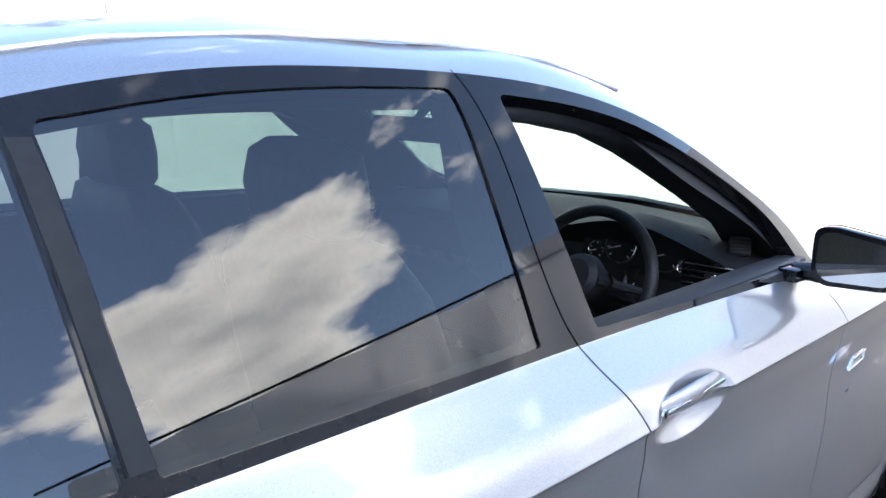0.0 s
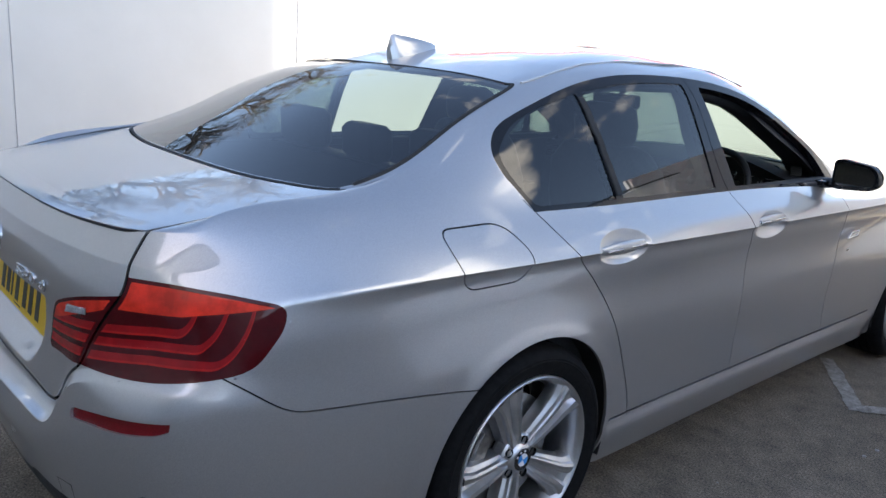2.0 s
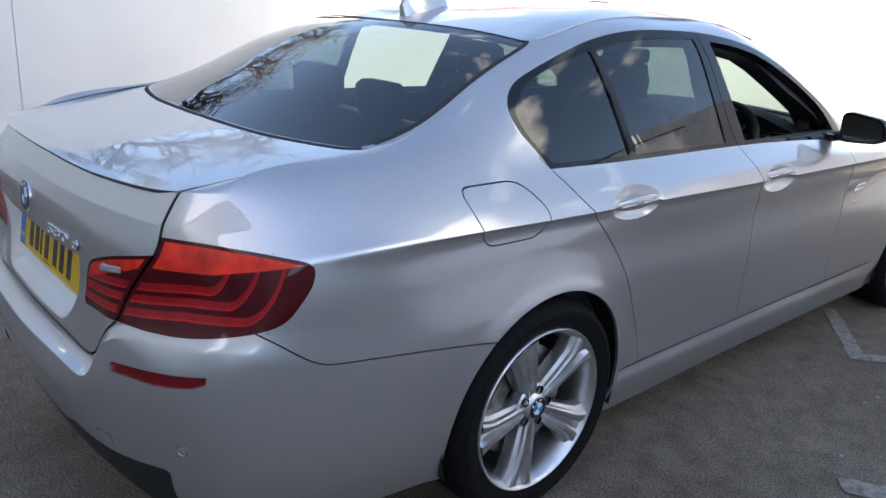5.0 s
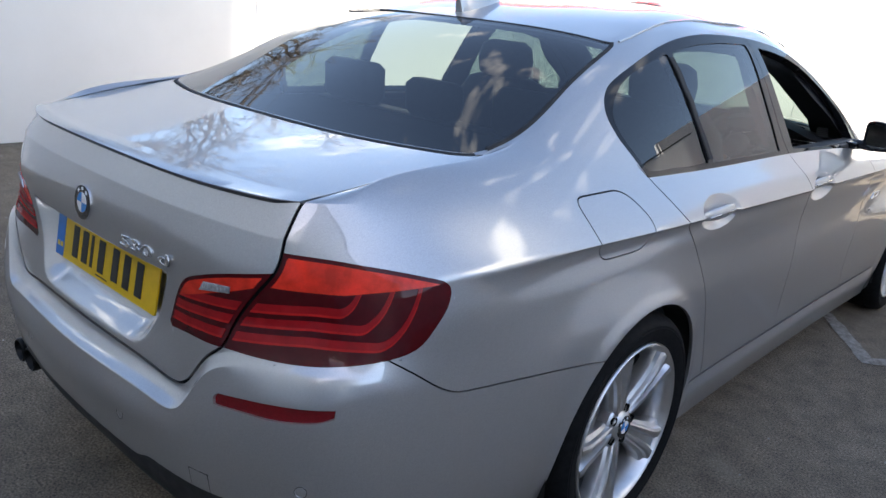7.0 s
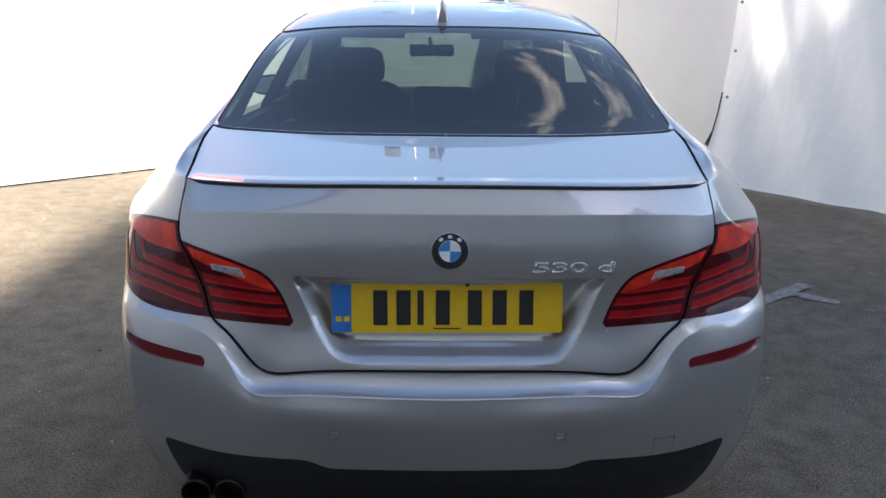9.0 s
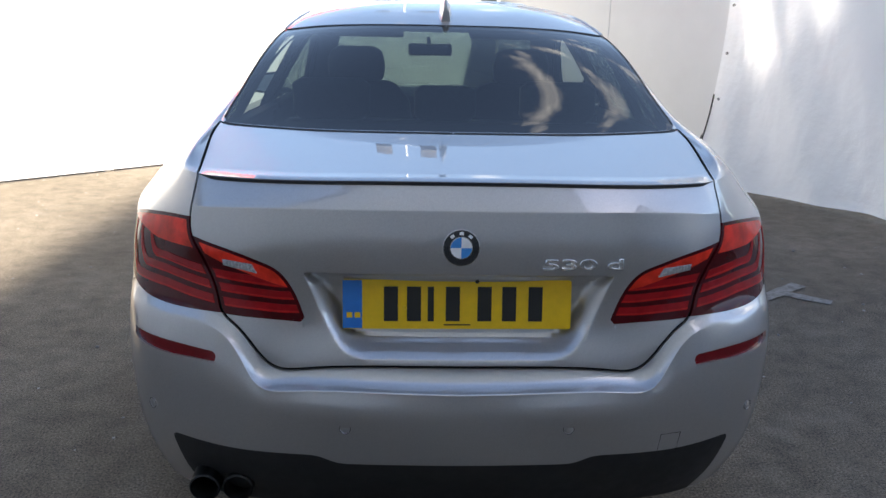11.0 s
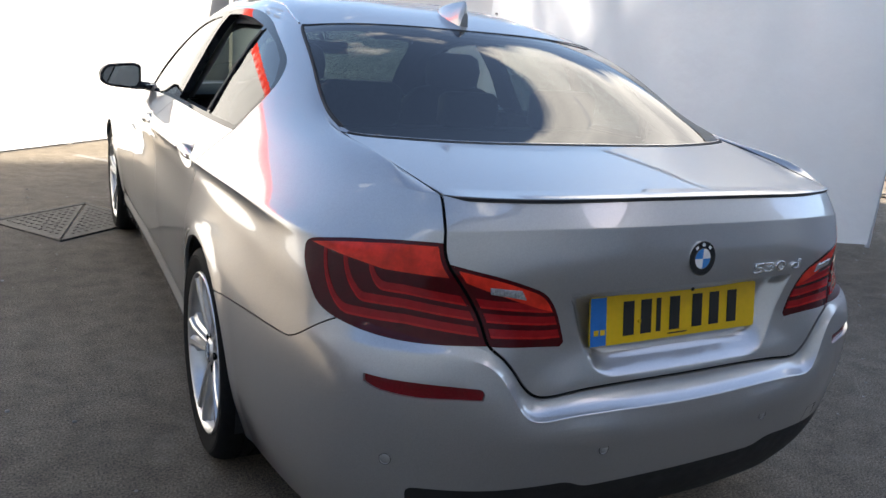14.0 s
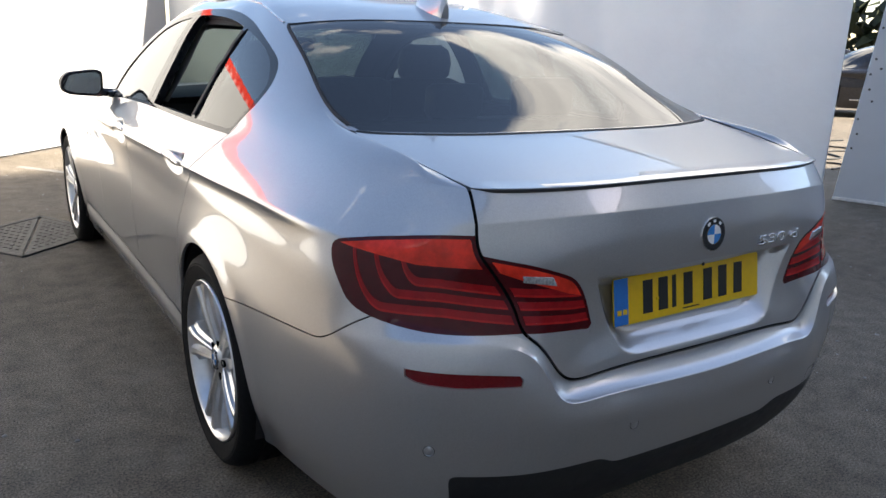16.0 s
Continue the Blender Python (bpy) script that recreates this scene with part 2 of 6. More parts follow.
def part(name, data, material, parent=None, label="", sharp=None):
    """One mesh object under its thing; data is a bmesh or (verts, faces)."""
    if isinstance(data, tuple):
        me = mesh_of(name, data[0], data[1], material, True, data[2] if len(data) > 2 else None)
    elif isinstance(data, bmesh.types.BMesh):
        me = bpy.data.meshes.new(name)
        data.normal_update()
        data.to_mesh(me)
        data.free()
        me.materials.append(material)
        me.polygons.foreach_set("use_smooth", [True] * len(me.polygons))
        me.set_sharp_from_angle(angle=radians(sharp if sharp else 35))
    else:
        me = data
    ob = new(name, me)
    if parent is not None:
        ob.parent = parent
    if label:
        tagged(ob, label)
    return ob


def box(sx, sy, sz, at=(0, 0, 0), bevel=0.0, segs=2, turn=None):
    bm = bmesh.new()
    bmesh.ops.create_cube(bm, size=1.0)
    bmesh.ops.scale(bm, vec=(sx, sy, sz), verts=bm.verts)
    if bevel:
        bmesh.ops.bevel(bm, geom=list(bm.edges), offset=bevel, segments=segs, profile=0.6, affect="EDGES")
    if turn is not None:
        bmesh.ops.transform(bm, matrix=turn, verts=bm.verts)
    bmesh.ops.translate(bm, vec=at, verts=bm.verts)
    return bm


def merge(a, b):
    """Adds bmesh b into a."""
    tmp = bpy.data.meshes.new("tmp")
    b.to_mesh(tmp)
    b.free()
    a.from_mesh(tmp)
    bpy.data.meshes.remove(tmp)
    return a


def lathe(profile, steps=64, axis="x", closed=False):
    """Turns (radius, offset) pairs about an axis."""
    v, f = [], []
    for i in range(steps):
        a = 2 * math.pi * i / steps
        for r, o in profile:
            c, s = r * math.cos(a), r * math.sin(a)
            v.append((o, c, s) if axis == "x" else ((c, o, s) if axis == "y" else (c, s, o)))
    k = len(profile)
    for i in range(steps):
        j = (i + 1) % steps
        for p in range(k if closed else k - 1):
            q = (p + 1) % k
            f.append((i * k + p, j * k + p, j * k + q, i * k + q))
    bm = bmesh.new()
    vs = [bm.verts.new(x) for x in v]
    for x in f:
        bm.faces.new([vs[i] for i in x])
    bmesh.ops.remove_doubles(bm, verts=bm.verts, dist=1e-5)
    bmesh.ops.recalc_face_normals(bm, faces=bm.faces)
    return bm


def tube(points, radius, sides=8, taper=None):
    """A round bar along points."""
    pts = [Vector(p) for p in points]
    bm = bmesh.new()
    rings = []
    ref = Vector((0.13, 0.29, 0.95)).normalized()
    for i, p in enumerate(pts):
        d = (pts[min(i + 1, len(pts) - 1)] - pts[max(i - 1, 0)]).normalized()
        a = d.cross(ref)
        if a.length < 0.1:
            a = d.cross(Vector((1, 0, 0)))
        a.normalize()
        b = d.cross(a)
        r = radius if taper is None else radius * (1 - i / (len(pts) - 1)) + taper * i / (len(pts) - 1)
        rings.append([bm.verts.new(p + r * (math.cos(2 * math.pi * k / sides) * a + math.sin(2 * math.pi * k / sides) * b)) for k in range(sides)])
    for r0, r1 in zip(rings, rings[1:]):
        for k in range(sides):
            bm.faces.new((r0[k], r0[(k + 1) % sides], r1[(k + 1) % sides], r1[k]))
    bm.faces.new(rings[0][::-1])
    bm.faces.new(rings[-1])
    bmesh.ops.recalc_face_normals(bm, faces=bm.faces)
    return bm


def plate(outline, thick, at=None, bevel=0.0):
    """A flat plate with the outline (x, z), front face at y = 0, going back along +y."""
    bm = bmesh.new()
    f = bm.faces.new([bm.verts.new((x, 0, z)) for x, z in outline])
    bm.normal_update()
    if f.normal.y > 0:
        f.normal_flip()
    r = bmesh.ops.extrude_face_region(bm, geom=[f])
    back = [e for e in r["geom"] if isinstance(e, bmesh.types.BMVert)]
    bmesh.ops.translate(bm, vec=(0, -thick, 0), verts=back)
    bmesh.ops.translate(bm, vec=(0, thick, 0), verts=bm.verts)
    bmesh.ops.recalc_face_normals(bm, faces=bm.faces)
    if bevel:
        bmesh.ops.bevel(bm, geom=[e for e in bm.edges if all(v.co.y < thick * 0.5 for v in e.verts)], offset=bevel, segments=2, affect="EDGES")
    if at is not None:
        bmesh.ops.transform(bm, matrix=at, verts=bm.verts)
    return bm


def rounded(w, h, r, n=6):
    pts = []
    for cx, cz, a0 in ((w / 2 - r, h / 2 - r, 0), (-w / 2 + r, h / 2 - r, 90), (-w / 2 + r, -h / 2 + r, 180), (w / 2 - r, -h / 2 + r, 270)):
        for i in range(n + 1):
            a = radians(a0 + 90 * i / n)
            pts.append((cx + r * math.cos(a), cz + r * math.sin(a)))
    return pts


# ---- smooth curves ----
def cubic(knots, pts):
    """Natural cubic spline; returns a function of the parameter."""
    k, p = np.asarray(knots, float), np.asarray(pts, float)
    n = len(k)
    if n < 3:
        return lambda t: p[0] + (np.asarray(t)[..., None] - k[0]) / (k[-1] - k[0]) * (p[-1] - p[0])
    h = np.diff(k)
    A, B = np.zeros((n, n)), np.zeros((n, p.shape[1]))
    A[0, 0] = A[-1, -1] = 1
    for i in range(1, n - 1):
        A[i, i - 1], A[i, i], A[i, i + 1] = h[i - 1], 2 * (h[i - 1] + h[i]), h[i]
        B[i] = 6 * ((p[i + 1] - p[i]) / h[i] - (p[i] - p[i - 1]) / h[i - 1])
    M = np.linalg.solve(A, B)

    def at(t):
        t = np.asarray(t, float)
        i = np.clip(np.searchsorted(k, t, "right") - 1, 0, n - 2)
        d, hh = (t - k[i])[..., None], h[i][..., None]
        e = hh - d
        return M[i] * e ** 3 / (6 * hh) + M[i + 1] * d ** 3 / (6 * hh) + (p[i] / hh - M[i] * hh / 6) * e + (p[i + 1] / hh - M[i + 1] * hh / 6) * d
    return at


def smooth_path(pts, per=10):
    p = np.asarray(pts, float)
    k = np.concatenate([[0], np.cumsum(np.linalg.norm(np.diff(p, axis=0), axis=1))])
    t = np.concatenate([np.linspace(a, b, per, endpoint=False) for a, b in zip(k, k[1:])] + [[k[-1]]])
    return cubic(k, p)(t)


def round_corners(pts, radii, n=5):
    """A closed outline with its corners rounded."""
    out, m = [], len(pts)
    for i in range(m):
        p, a, b = np.array(pts[i], float), np.array(pts[i - 1], float), np.array(pts[(i + 1) % m], float)
        r = radii[i] if hasattr(radii, "__len__") else radii
        u, v = (a - p), (b - p)
        d = min(r, 0.48 * np.linalg.norm(u), 0.48 * np.linalg.norm(v))
        p0, p1 = p + u / np.linalg.norm(u) * d, p + v / np.linalg.norm(v) * d
        for t in np.linspace(0, 1, n):
            out.append((1 - t) ** 2 * p0 + 2 * t * (1 - t) * p + t * t * p1)
    return np.array(out)


def seg_dist(P, poly, closed):
    """Distance to a polyline, and the side of the nearest piece."""
    Q = np.vstack([poly, poly[:1]]) if closed else np.asarray(poly)
    best, side = np.full(len(P), 1e9), np.zeros(len(P))
    for a, b in zip(Q, Q[1:]):
        ab = b - a
        L = ab @ ab
        if L < 1e-14:
            continue
        t = np.clip(((P - a) @ ab) / L, 0, 1)
        d = P - (a + t[:, None] * ab)
        dd = np.hypot(d[:, 0], d[:, 1])
        cr = ab[0] * d[:, 1] - ab[1] * d[:, 0]
        m = dd < best - 1e-9
        best = np.where(m, dd, best)
        side = np.where(m, np.sign(cr), side)
    return best, side


def inside_dist(P, poly):
    """Signed distance to a closed outline, negative inside."""
    poly = np.asarray(poly, float)
    d, _ = seg_dist(P, poly, True)
    ins = np.zeros(len(P), bool)
    for a, b in zip(poly, np.roll(poly, -1, axis=0)):
        c = (a[1] > P[:, 1]) != (b[1] > P[:, 1])
        with np.errstate(divide="ignore", invalid="ignore"):
            ins ^= c & (P[:, 0] < (b[0] - a[0]) * (P[:, 1] - a[1]) / (b[1] - a[1]) + a[0])
    return np.where(ins, -d, d)


# ---- car body: rings of control points round the right half, from the sill up to the roof ----
# stations: rear centre, round the corner, along the side, to the nose
RINGS = [
    [(0, -0.98, 0.2), (0.22, -0.98, 0.2), (0.42, -0.965, 0.2), (0.54, -0.945, 0.2), (0.64, -0.91, 0.205), (0.74, -0.84, 0.21), (0.8, -0.7, 0.215), (0.85, -0.38, 0.215), (0.865, 0, 0.21),
     (0.85, 0.45, 0.185), (0.84, 1, 0.18), (0.84, 1.6, 0.18), (0.85, 2.2, 0.185), (0.87, 2.97, 0.2), (0.82, 3.4, 0.2), (0.68, 3.58, 0.2), (0.38, 3.68, 0.2), (0, 3.7, 0.2)],
    [(0, -1.08, 0.345), (0.22, -1.076, 0.345), (0.42, -1.058, 0.345), (0.54, -1.034, 0.345), (0.655, -0.985, 0.345), (0.765, -0.9, 0.345), (0.848, -0.7, 0.345), (0.893, -0.38, 0.345), (0.905, 0, 0.345),
     (0.885, 0.45, 0.3), (0.875, 1, 0.285), (0.875, 1.6, 0.285), (0.885, 2.2, 0.3), (0.905, 2.97, 0.345), (0.87, 3.4, 0.34), (0.71, 3.66, 0.34), (0.4, 3.77, 0.34), (0, 3.79, 0.34)],
    [(0, -1.118, 0.48), (0.22, -1.113, 0.48), (0.42, -1.094, 0.48), (0.54, -1.066, 0.48), (0.665, -1.013, 0.48), (0.78, -0.92, 0.48), (0.862, -0.7, 0.485), (0.91, -0.38, 0.49), (0.925, 0, 0.49),
     (0.895, 0.45, 0.45), (0.888, 1, 0.44), (0.888, 1.6, 0.44), (0.9, 2.2, 0.46), (0.925, 2.97, 0.49), (0.885, 3.4, 0.48), (0.725, 3.68, 0.48), (0.41, 3.8, 0.48), (0, 3.82, 0.48)],
    [(0, -1.115, 0.568), (0.34, -1.102, 0.5715), (0.468, -1.081, 0.594), (0.538, -1.052, 0.69), (0.665, -0.998, 0.712), (0.782, -0.895, 0.71), (0.858, -0.7, 0.655), (0.905, -0.38, 0.66), (0.926, 0, 0.69),
     (0.903, 0.45, 0.67), (0.9, 1, 0.66), (0.9, 1.6, 0.66), (0.908, 2.2, 0.66), (0.926, 2.97, 0.68), (0.89, 3.4, 0.6), (0.73, 3.69, 0.6), (0.41, 3.81, 0.6), (0, 3.83, 0.6)],
    [(0, -1.076, 0.611), (0.32, -1.066, 0.6045), (0.445, -1.053, 0.623), (0.53, -1.036, 0.716), (0.66, -0.975, 0.735), (0.775, -0.872, 0.74), (0.85, -0.7, 0.735), (0.89, -0.38, 0.8), (0.909, 0, 0.83),
     (0.908, 0.45, 0.83), (0.909, 1, 0.825), (0.909, 1.6, 0.82), (0.909, 2.2, 0.81), (0.908, 2.97, 0.79), (0.885, 3.4, 0.66), (0.72, 3.66, 0.65), (0.4, 3.78, 0.65), (0, 3.8, 0.65)],
    [(0, -1.06, 0.832), (0.22, -1.056, 0.833), (0.42, -1.038, 0.842), (0.55, -1.006, 0.855), (0.655, -0.94, 0.87), (0.745, -0.845, 0.885), (0.825, -0.7, 0.898), (0.88, -0.38, 0.911), (0.907, 0, 0.913),
     (0.919, 0.45, 0.911), (0.923, 1, 0.903), (0.923, 1.6, 0.897), (0.92, 2.2, 0.89), (0.905, 2.97, 0.86), (0.86, 3.4, 0.8), (0.68, 3.63, 0.74), (0.39, 3.74, 0.73), (0, 3.76, 0.73)],
    [(0, -1.055, 0.977), (0.22, -1.05, 0.976), (0.42, -1.024, 0.972), (0.55, -0.985, 0.964), (0.628, -0.935, 0.956), (0.705, -0.84, 0.95), (0.78, -0.7, 0.955), (0.838, -0.38, 0.968), (0.864, 0, 0.97),
     (0.88, 0.45, 0.967), (0.885, 1, 0.962), (0.883, 1.6, 0.953), (0.872, 2.2, 0.93), (0.845, 2.97, 0.9), (0.78, 3.4, 0.84), (0.62, 3.58, 0.78), (0.36, 3.68, 0.77), (0, 3.7, 0.77)],
    [(0, -1.02, 1.036), (0.22, -1.014, 1.0345), (0.42, -0.985, 1.029), (0.54, -0.945, 1.026), (0.605, -0.905, 1.026), (0.665, -0.825, 1.027), (0.725, -0.7, 1.029), (0.782, -0.38, 1.032), (0.808, 0, 1.031),
     (0.826, 0.45, 1.024), (0.833, 1, 1.018), (0.828, 1.6, 1.003), (0.8, 2.2, 0.965), (0.72, 2.97, 0.93), (0.64, 3.3, 0.87), (0.5, 3.42, 0.83), (0.3, 3.5, 0.83), (0, 3.52, 0.83)],
    [(0, -0.585, 1.085), (0.22, -0.58, 1.0848), (0.42, -0.555, 1.0855), (0.56, -0.52, 1.0885), (0.63, -0.485, 1.09), (0.662, -0.44, 1.094), (0.69, -0.37, 1.098), (0.735, -0.19, 1.098), (0.777, 0.04, 1.085),
     (0.801, 0.45, 1.068), (0.808, 1, 1.062), (0.801, 1.6, 1.045), (0.775, 2.14, 1.005), (0.64, 2.4, 0.99), (0.5, 2.46, 0.985), (0.4, 2.5, 0.99), (0.2, 2.54, 0.995), (0, 2.56, 1)],
    [(0, -0.25, 1.232), (0.22, -0.245, 1.232), (0.42, -0.225, 1.23), (0.54, -0.195, 1.226), (0.595, -0.165, 1.224), (0.628, -0.12, 1.224), (0.652, -0.06, 1.224), (0.685, 0.06, 1.222), (0.704, 0.2, 1.22),
     (0.718, 0.5, 1.218), (0.722, 1, 1.218), (0.714, 1.5, 1.212), (0.7, 1.86, 1.185), (0.585, 2.02, 1.185), (0.475, 2.09, 1.19), (0.37, 2.13, 1.195), (0.18, 2.17, 1.2), (0, 2.18, 1.2)],
    [(0, 0.12, 1.376), (0.22, 0.125, 1.375), (0.42, 0.15, 1.367), (0.52, 0.168, 1.357), (0.556, 0.182, 1.352), (0.574, 0.215, 1.352), (0.584, 0.26, 1.355), (0.592, 0.34, 1.362), (0.596, 0.45, 1.371),
     (0.6, 0.65, 1.386), (0.598, 1.05, 1.391), (0.602, 1.36, 1.378), (0.61, 1.58, 1.335), (0.525, 1.66, 1.36), (0.43, 1.7, 1.372), (0.34, 1.72, 1.382), (0.17, 1.74, 1.392), (0, 1.74, 1.396)],
    [(0, 0.42, 1.446), (0.15, 0.42, 1.445), (0.3, 0.44, 1.443), (0.4, 0.46, 1.432), (0.44, 0.48, 1.429), (0.46, 0.5, 1.429), (0.47, 0.53, 1.432), (0.475, 0.58, 1.438), (0.478, 0.64, 1.445),
     (0.478, 0.8, 1.454), (0.475, 1, 1.456), (0.47, 1.18, 1.455), (0.46, 1.33, 1.446), (0.405, 1.38, 1.446), (0.34, 1.4, 1.446), (0.27, 1.41, 1.448), (0.13, 1.42, 1.452), (0, 1.42, 1.453)],
]
SPINE_Y = (.62, .62, .63, .65, .66, .67, .69, .72, .76, .84, .95, 1.05, 1.12, 1.14, 1.15, 1.15, 1.16, 1.16)
RINGS.append([(0, y, 1.474) for y in SPINE_Y])
RG = np.array(RINGS)
NR, NS = RG.shape[:2]
REF = np.concatenate([[0], np.cumsum(np.linalg.norm(np.diff(RG[5][:, :2], axis=0), axis=1))])
# mirrored beyond both ends, so that the curves cross the middle square
MIR = np.array([-1, 1, 1])
KN = np.concatenate([-REF[3:0:-1], REF, 2 * REF[-1] - REF[-2:-5:-1]])
RING_AT = [cubic(KN, np.vstack([r[3:0:-1] * MIR, r, r[-2:-5:-1] * MIR])) for r in RG]
BREAKS = (3, 4, 5, 6, 7, 8)


def fade(x, a, b):
    t = np.clip((x - a) / (b - a), 0, 1)
    return t * t * (3 - 2 * t)


def crease(q):
    """How sharp each ring's edge is at a station."""
    w = np.zeros(NR)
    w[3] = w[4] = 1 - fade(q, 3.0, 4.2)
    w[5] = 0.9 * fade(q, 5.5, 7)
    w[6] = 0.8 * (1 - fade(q, 3.2, 4.4))
    w[7] = max(1 - fade(q, 3.9, 5.5), fade(q, 7.5, 9))
    w[8] = 1 - fade(q, 4.6, 5.6)
    return w


def column(q, fr):
    """The profile at a station, at the ring fractions fr."""
    u = np.interp(q, range(NS), REF)
    P = np.array([r(np.array([u]))[0] for r in RING_AT])
    if q <= 0 or q >= NS - 1:
        P[:, 0] = 0
    k = np.concatenate([[0], np.cumsum(np.maximum(np.linalg.norm(np.diff(P, axis=0), axis=1), 1e-4))])
    t = np.interp(fr, range(NR), k)
    full = cubic(k, P)(t)
    cut = np.empty_like(full)
    ends = (0, *BREAKS, NR - 1)
    for a, b in zip(ends, ends[1:]):
        m = (fr >= a) & (fr <= b)
        cut[m] = cubic(k[a:b + 1], P[a:b + 1])(t[m])
    w = np.interp(fr, range(NR), crease(q))[:, None]
    return w * cut + (1 - w) * full


NQ = (26, 30, 30, 20, 18, 24, 26, 26, 28, 28, 26, 26, 22, 14, 8, 8, 8)
NV = (6, 14, 7, 5, 18, 10, 10, 18, 14, 14, 10, 5)
QS = np.concatenate([i + np.arange(n) / n for i, n in enumerate(NQ)] + [[NS - 1]])
VS = np.concatenate([i + np.arange(n) / n for i, n in enumerate(NV)] + [[NR - 1]])
VS = np.sort(np.concatenate([VS, [b + e for b in BREAKS for e in (-.03, .03)], [3.08, 3.14, 3.26, 3.32, 4.86, 4.89, 4.92, 4.945]]))


class Sheet:
    """The half body as a grid that can be cut along lines."""

    def __init__(self):
        grid = np.array([column(q, VS) for q in QS])
        a, b = len(QS), len(VS)
        self.V = grid.reshape(-1, 3)
        self.A = np.array([(q, v) for q in QS for v in VS])
        self.F = [(i * b + j, (i + 1) * b + j, (i + 1) * b + j + 1, i * b + j + 1) for i in range(a - 1) for j in range(b - 1)]

    def normals(self):
        N = np.zeros_like(self.V)
        for f in self.F:
            p = self.V[list(f)]
            c = np.cross(p[2] - p[0], p[-1] - p[1]) if len(f) > 3 else np.cross(p[1] - p[0], p[2] - p[0])
            N[list(f)] += c
        L = np.linalg.norm(N, axis=1)
        N /= np.maximum(L, 1e-12)[:, None]
        return N

    def cut(self, fun):
        """Splits the faces along the line where fun is zero; each crossing is found by halving."""
        f = fun(self.V, self.A)
        f = np.where(np.abs(f) < 2e-5, 2e-5, f)
        neg = f < 0
        V, A, memo, out = list(self.V), list(self.A), {}, []

        def cross(pairs):
            c, d = np.array(pairs).T
            Vc, Vd, Ac, Ad = self.V[c], self.V[d], self.A[c], self.A[d]
            lo, hi = np.zeros(len(c)), np.ones(len(c))
            for _ in range(11):
                t = ((lo + hi) / 2)[:, None]
                same = (fun(Vc + t * (Vd - Vc), Ac + t * (Ad - Ac)) < 0) == neg[c]
                lo, hi = np.where(same, t[:, 0], lo), np.where(same, hi, t[:, 0])
            t = np.clip((lo + hi) / 2, 1e-3, 1 - 1e-3)[:, None]
            for key, v, a in zip(pairs, Vc + t * (Vd - Vc), Ac + t * (Ad - Ac)):
                memo[key] = len(V)
                V.append(v)
                A.append(a)

        edges = set()
        for face in self.F:
            for a, b in zip(face, face[1:] + face[:1]):
                if neg[a] != neg[b]:
                    edges.add((a, b) if a < b else (b, a))
        if edges:
            cross(sorted(edges))
        todo = list(self.F)[::-1]
        while todo:
            face = todo.pop()
            s = [neg[i] for i in face]
            if all(s) or not any(s):
                out.append(face)
                continue
            new_face, marks = [], []
            n = len(face)
            for i in range(n):
                a, b = face[i], face[(i + 1) % n]
                new_face.append(a)
                if neg[a] != neg[b]:
                    key = (a, b) if a < b else (b, a)
                    if key not in memo:
                        cross([key])
                    marks.append(len(new_face))
                    new_face.append(memo[key])
            if len(marks) != 2:
                todo += [(face[0], face[k], face[k + 1]) for k in range(1, len(face) - 1)]
                continue
            i, j = marks
            out.append(tuple(new_face[i:j + 1]))
            out.append(tuple(new_face[j:] + new_face[:i + 1]))
        self.V, self.A, self.F = np.array(V), np.array(A), out


def yz(V, A):
    return V[:, 1:3]


def qz(V, A):
    return np.column_stack([A[:, 0] * 0.12, V[:, 2]])


def xz(V, A):
    return V[:, [0, 2]]


def far(f, ok):
    return np.where(ok, f, 1.0)


def on_side(V, A):
    return (A[:, 0] > 5.6) & (A[:, 0] < 14.5) & (A[:, 1] < 11.2)


def at_rear(V, A):
    return (A[:, 0] < 6.4) & (A[:, 1] < 7.0)


# outlines; side ones as (y, z), rear ones as (station, z) or (x, z)
belt = [(.062, 1.026), (.437, 1.022), (1.06, 1.020), (1.6, 1.002), (2.06, .972)]
top = [(2.06, .985), (1.99, 1.068), (1.80, 1.188), (1.62, 1.282), (1.46, 1.338), (1.31, 1.370), (1.04, 1.395), (.83, 1.398), (.67, 1.393), (.53, 1.378), (.41, 1.356), (.21, 1.303), (.095, 1.264), (.012, 1.218), (-.016, 1.168), (-.004, 1.115)]
DLO = np.vstack([smooth_path(belt, 8), smooth_path(top, 8)])
REAR_DOOR_GLASS = round_corners([(.452, 1.036), (.985, 1.034), (1.003, 1.373), (.80, 1.374), (.60, 1.363), (.428, 1.336)], (.004, .004, .012, .2, .2, .008))
QUARTER_GLASS = round_corners([(.074, 1.039), (.420, 1.036), (.398, 1.331), (.20, 1.288), (.074, 1.238), (-.001, 1.170), (.016, 1.112)], (.02, .006, .006, .15, .08, .05, .06))
FRONT_GLASS = round_corners([(1.118, 1.032), (1.62, 1.014), (1.975, .992), (1.90, 1.098), (1.79, 1.165), (1.62, 1.252), (1.46, 1.315), (1.29, 1.349), (1.100, 1.366)], (.006, .2, .012, .1, .1, .1, .12, .1, .02))
REAR_DOOR_GAP = smooth_path([(.03, 1.06), (.064, 1.022), (.155, .915), (.27, .80), (.375, .66), (.44, .54), (.50, .42), (.53, .30)], 10)
B_GAP = smooth_path([(1.035, 1.40), (1.045, 1.25), (1.060, 1.022), (1.105, .94), (1.135, .85), (1.150, .70), (1.168, .50), (1.188, .30)], 10)
